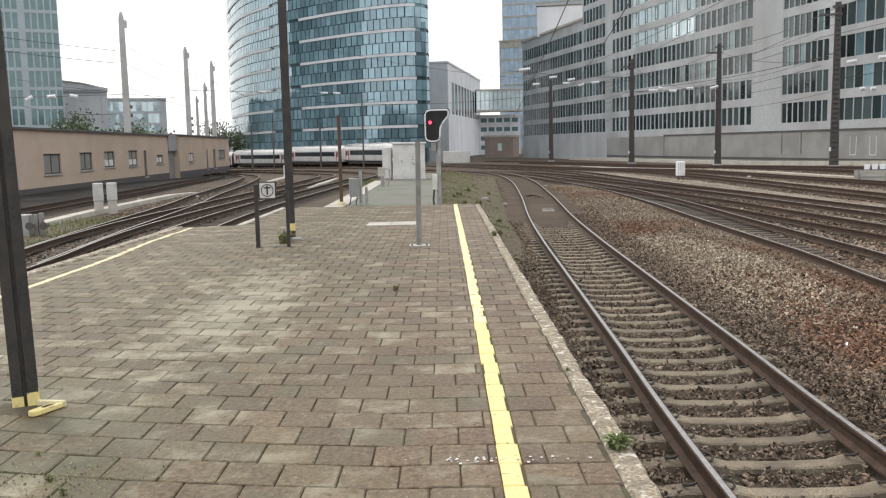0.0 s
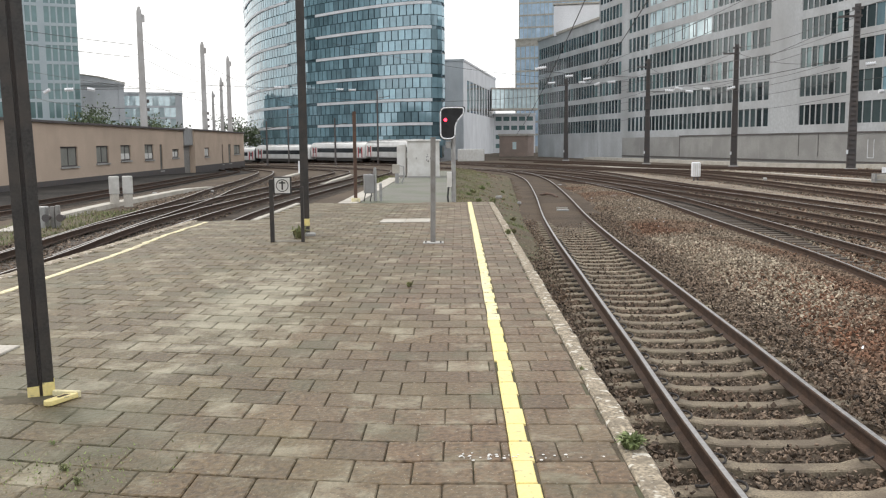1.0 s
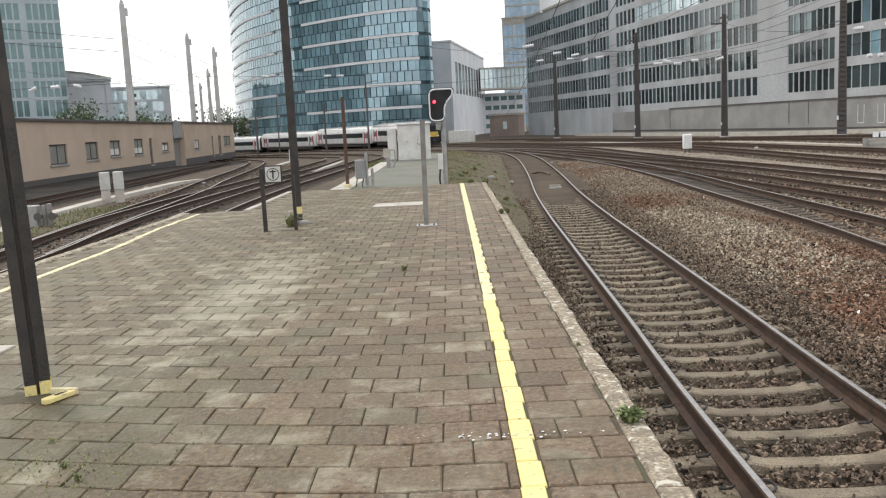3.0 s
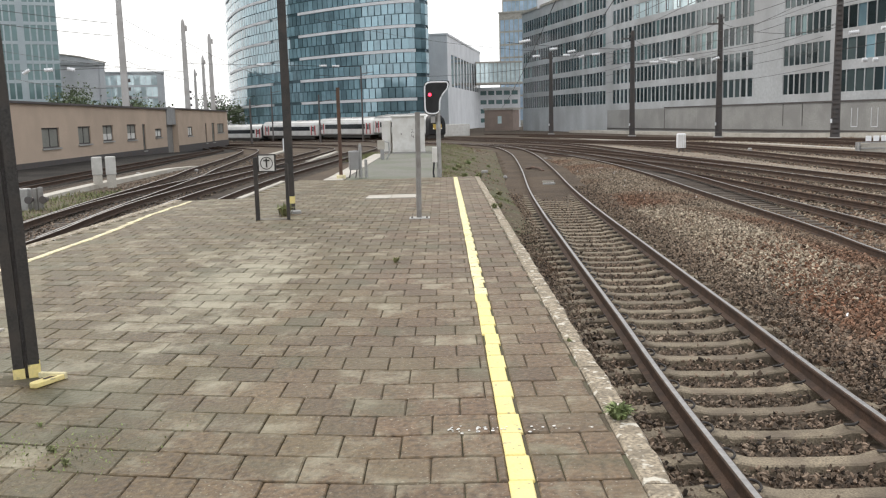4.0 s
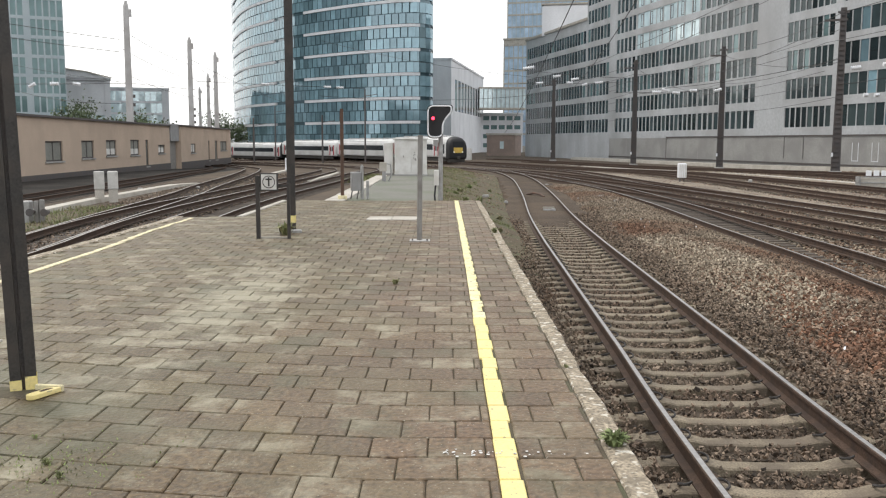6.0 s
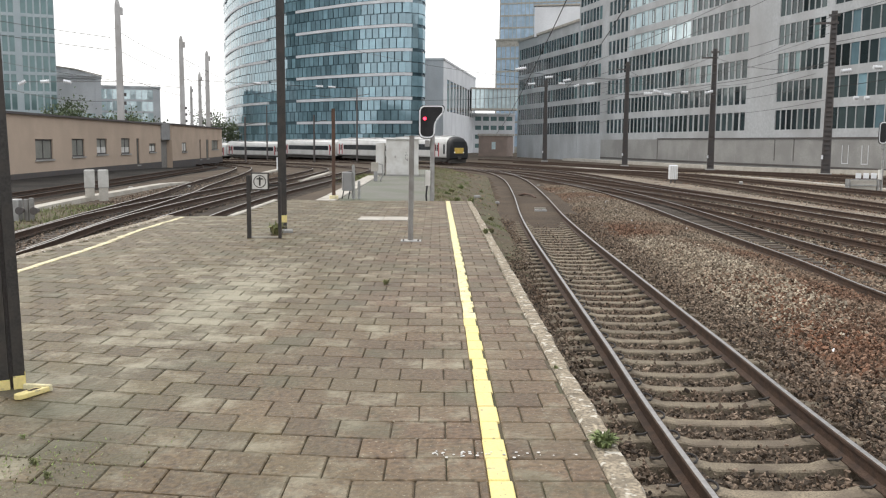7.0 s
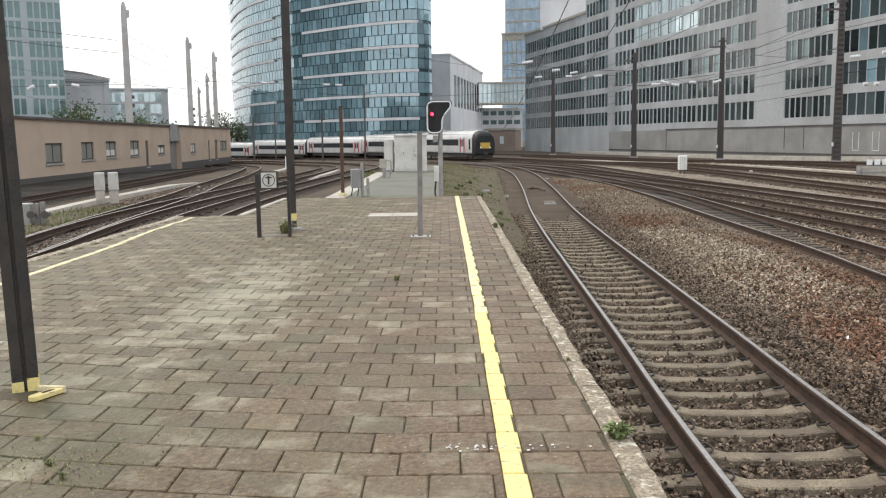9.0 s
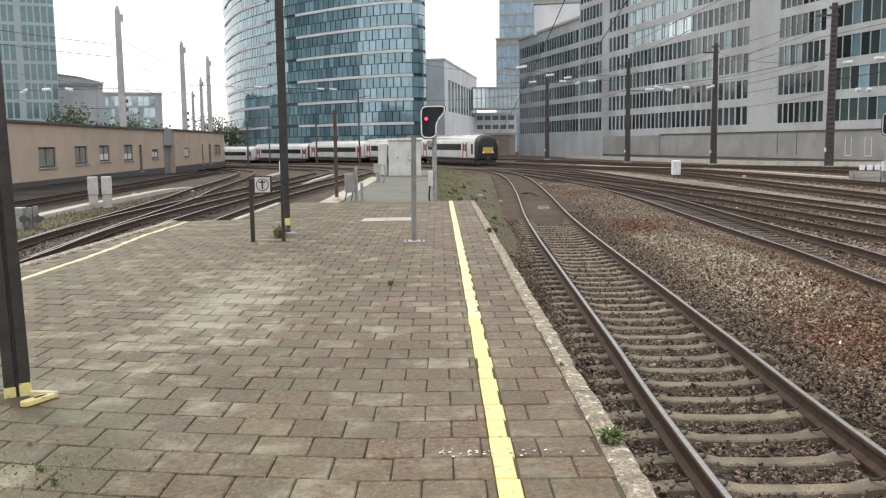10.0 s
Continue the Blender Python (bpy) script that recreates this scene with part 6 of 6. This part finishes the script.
        f.f = [(i * n + k, i * n + (k + 1) % n, (i + 1) * n + (k + 1) % n, (i + 1) * n + k) for i in range(3) for k in range(n)] + [tuple(3 * n + k for k in range(n))]
        cab = part("cab_front", f, m_rubber, t, "rounded black rubber front", smooth=True)
        xx = nose + 1.3
        part("front_panel", Shape().chamfer(xx - 0.02, xx + 0.03, -0.72, 0.72, 1.62, 2.42, 0.02), m_trainyellow, cab, "yellow front panel")
        part("windscreen", Shape().box(xx - 0.02, xx + 0.02, -0.9, 0.9, 2.55, 3.3), m_trainglass, cab)
        for s in (-0.7, 0.7):
            part("headlight", Shape().tube([(xx + 0.02, s, 1.75), (xx + 0.06, s, 1.75)], 0.1, 12), m_headlamp, cab, "lit headlight")
        part("top_lamp", Shape().tube([(xx - 0.4, 0, 3.55), (xx - 0.2, 0, 3.55)], 0.1, 10), m_headlamp, cab)
        part("coupler", Shape().chamfer(half - 0.4, half + 0.3, -0.25, 0.25, 0.75, 1.15, 0.05).box(nose, nose + 1.1, -1.2, 1.2, 0.2, 0.75), m_under, t)
    return t


LINE = curve(TRAIN_LINE[::-1], 0.25)          # runs towards the camera


def travel(t):
    """Metres that the train still has to go at t before its place at 10 s."""
    return 4.1 * (10 - t) - 0.025 * (10 - t) ** 2


def on_line(s):
    i = max(0, min(len(LINE) - 2, int(s / 0.25)))
    u = s / 0.25 - i
    p = LINE[i][0].lerp(LINE[i + 1][0], u)
    return Vector((p.x, p.y, rail_z(p.y, p.x)))


END = min(range(len(LINE)), key=lambda i: (LINE[i][0] - Vector((6.4, 118, 0))).length) * 0.25
train = []
names = ["white commuter train car with red doors and a black rubber front"] + ["white commuter train car with red doors and a dark window band"] * 6
for i in range(7):
    train.append(train_car(names[i], i == 0, i == 3))


def car_pose(i, t):
    head = END - travel(t) - i * CAR
    a, b = on_line(head - CAR / 2 + 9.2), on_line(head - CAR / 2 - 9.2)
    d = a - b
    c = (a + b) / 2
    return pose(c.x, c.y, c.z, 0, 0, math.degrees(math.atan2(d.y, d.x)))


def motions():
    for i, car in enumerate(train):
        walk(car, [(k * 0.5, car_pose(i, k * 0.5)) for k in range(21)])


# ---- panes of the office blocks ----
set_panes()

# ---- pavers ----
SX, SY = 0.3265, 0.325
PO = Vector((-0.268, 4.8825))
rnd = random.Random(5)
PAVERS = {}


def row_drift(x):
    """How far a course of pavers runs back, and how steeply, away from the straight courses beside the line."""
    e = min(2.6, max(0, -0.35 - x))
    return 0.1 * e + 0.03 * e * e + 0.2 * max(0, -2.95 - x), -(0.1 + 0.06 * e) if e > 0 else 0.0


def paver_mesh(lean, k):
    """One of six pavers with a worn, slightly crooked arris, skewed to follow its course."""
    if (lean, k) not in PAVERS:
        c, hx, hy = 0.007, SX / 2 - 0.003, SY / 2 - 0.005
        own = random.Random(k)
        j = [own.uniform(-0.003, 0.003) for _ in range(8)]
        top = [(-hx + c + j[0], -hy + c + j[1]), (hx - c + j[2], -hy + c + j[3]), (hx - c + j[4], hy - c + j[5]), (-hx + c + j[6], hy - c + j[7])]
        v = [(-hx, -hy, -0.05), (hx, -hy, -0.05), (hx, hy, -0.05), (-hx, hy, -0.05), (-hx, -hy, -c), (hx, -hy, -c), (hx, hy, -c), (-hx, hy, -c)] + [(x, y, 0) for x, y in top]
        v = [(x, y + lean * x, z) for x, y, z in v]
        PAVERS[lean, k] = Shape().add(v, [(8, 9, 10, 11), (0, 1, 5, 4), (1, 2, 6, 5), (2, 3, 7, 6), (3, 0, 4, 7), (4, 5, 9, 8), (5, 6, 10, 9), (6, 7, 11, 10), (7, 4, 8, 11)]).mesh("paver", m_paver)
    return PAVERS[lean, k]


near_field, far_field = [], Shape()
for row in range(-60, 72):
    for col in range(-26, 10):
        u, v = (col + (0.5 if row % 2 else 0)) * SX, row * SY
        x = PO.x + u
        back, slope = row_drift(x)
        slope = round(slope / 0.04) * 0.04
        y = PO.y + v + back
        lo = PX0 + 0.1 if y < 20.5 else -4.65
        if not lo < x < PX1 + SX / 2 - 0.03 or y < -10.0 or y > PY1 - 0.1:
            continue
        w0 = max(-SX / 2, lo - 0.1 - x) + 0.004
        w1 = min(SX / 2, PX1 - x) - 0.004
        if 0.27 - SX / 2 + 0.02 < x < 0.27 + SX / 2 or 0.41 - SX / 2 < x < 0.41 + SX / 2 - 0.02 or w1 - w0 < SX - 0.02:
            # cut at the yellow line or the kerb
            spans = [(x + w0, min(x + w1, 0.272)), (max(x + w0, 0.408), x + w1)] if x - SX / 2 < 0.41 and x + SX / 2 > 0.27 else [(x + w0, x + w1)]
            for a, b in spans:
                if b - a > 0.02:
                    far_field.chamfer(a, b, y - SY / 2 + 0.007, y + SY / 2 - 0.007, -0.05, rnd.uniform(-0.002, 0.002), 0.009)
            continue
        m = pose(x, y, rnd.uniform(-0.0025, 0.0025), rnd.gauss(0, 0.22), rnd.gauss(0, 0.22), rnd.gauss(0, 0.35))
        if 3.2 < y < 8.6 and len(near_field) < 300:
            near_field.append(part("paver", paver_mesh(slope, rnd.randrange(6)), None, platform, at=m))
        else:
            far_field.chamfer(-SX / 2 + 0.003, SX / 2 - 0.003, -SY / 2 + 0.006, SY / 2 - 0.006, -0.05, 0, 0.008, m @ Matrix(((1, 0, 0, 0), (slope, 1, 0, 0), (0, 0, 1, 0), (0, 0, 0, 1))))
tagged(part("pavers", far_field, m_pavers, platform), kind="stuff")
for i in range(40):
    x, yy = rnd.gauss(0.25, 0.22), 4.78 + rnd.gauss(0, 0.03)
    a = rnd.uniform(0.003, 0.011)
    blob = Shape().tube([(0, 0, 0), (0, 0, 0.002)], a, 7)
    tagged(part("dropping", blob, m_white, at=pose(x, yy, 0.0055)), "small white bird dropping on the paving", "dropping", group="bird droppings")
y = 3.095 - 0.325 * 40
while y < PY1 - 0.1:
    ln = 0.325
    part("yellow_tile", Shape().chamfer(0.276 + rnd.gauss(0, 0.005), (0.385, 0.4)[int(round((y - 3.095) / ln)) % 2] + rnd.uniform(-0.003, 0.003), y + 0.006, y + ln - 0.006, -0.05, rnd.uniform(0.001, 0.005), 0.006), m_yellow_chipped if y > 8.5 else m_yellow, platform)
    y += ln
y = 3.0 - 0.61 * 21
while y < 20.0:
    bend = float(np.interp(y, [0, 12, 14, 17, 20], [-5.5, -5.5, -5.54, -5.74, -5.76])) + rnd.uniform(-0.012, 0.012)
    part("yellow_tile", Shape().chamfer(bend - 0.05, bend + 0.05 + rnd.uniform(-0.015, 0.01), y + 0.004, y + 0.6, -0.05, 0.012, 0.004), m_yellow_worn, platform)
    y += 0.61
motions()
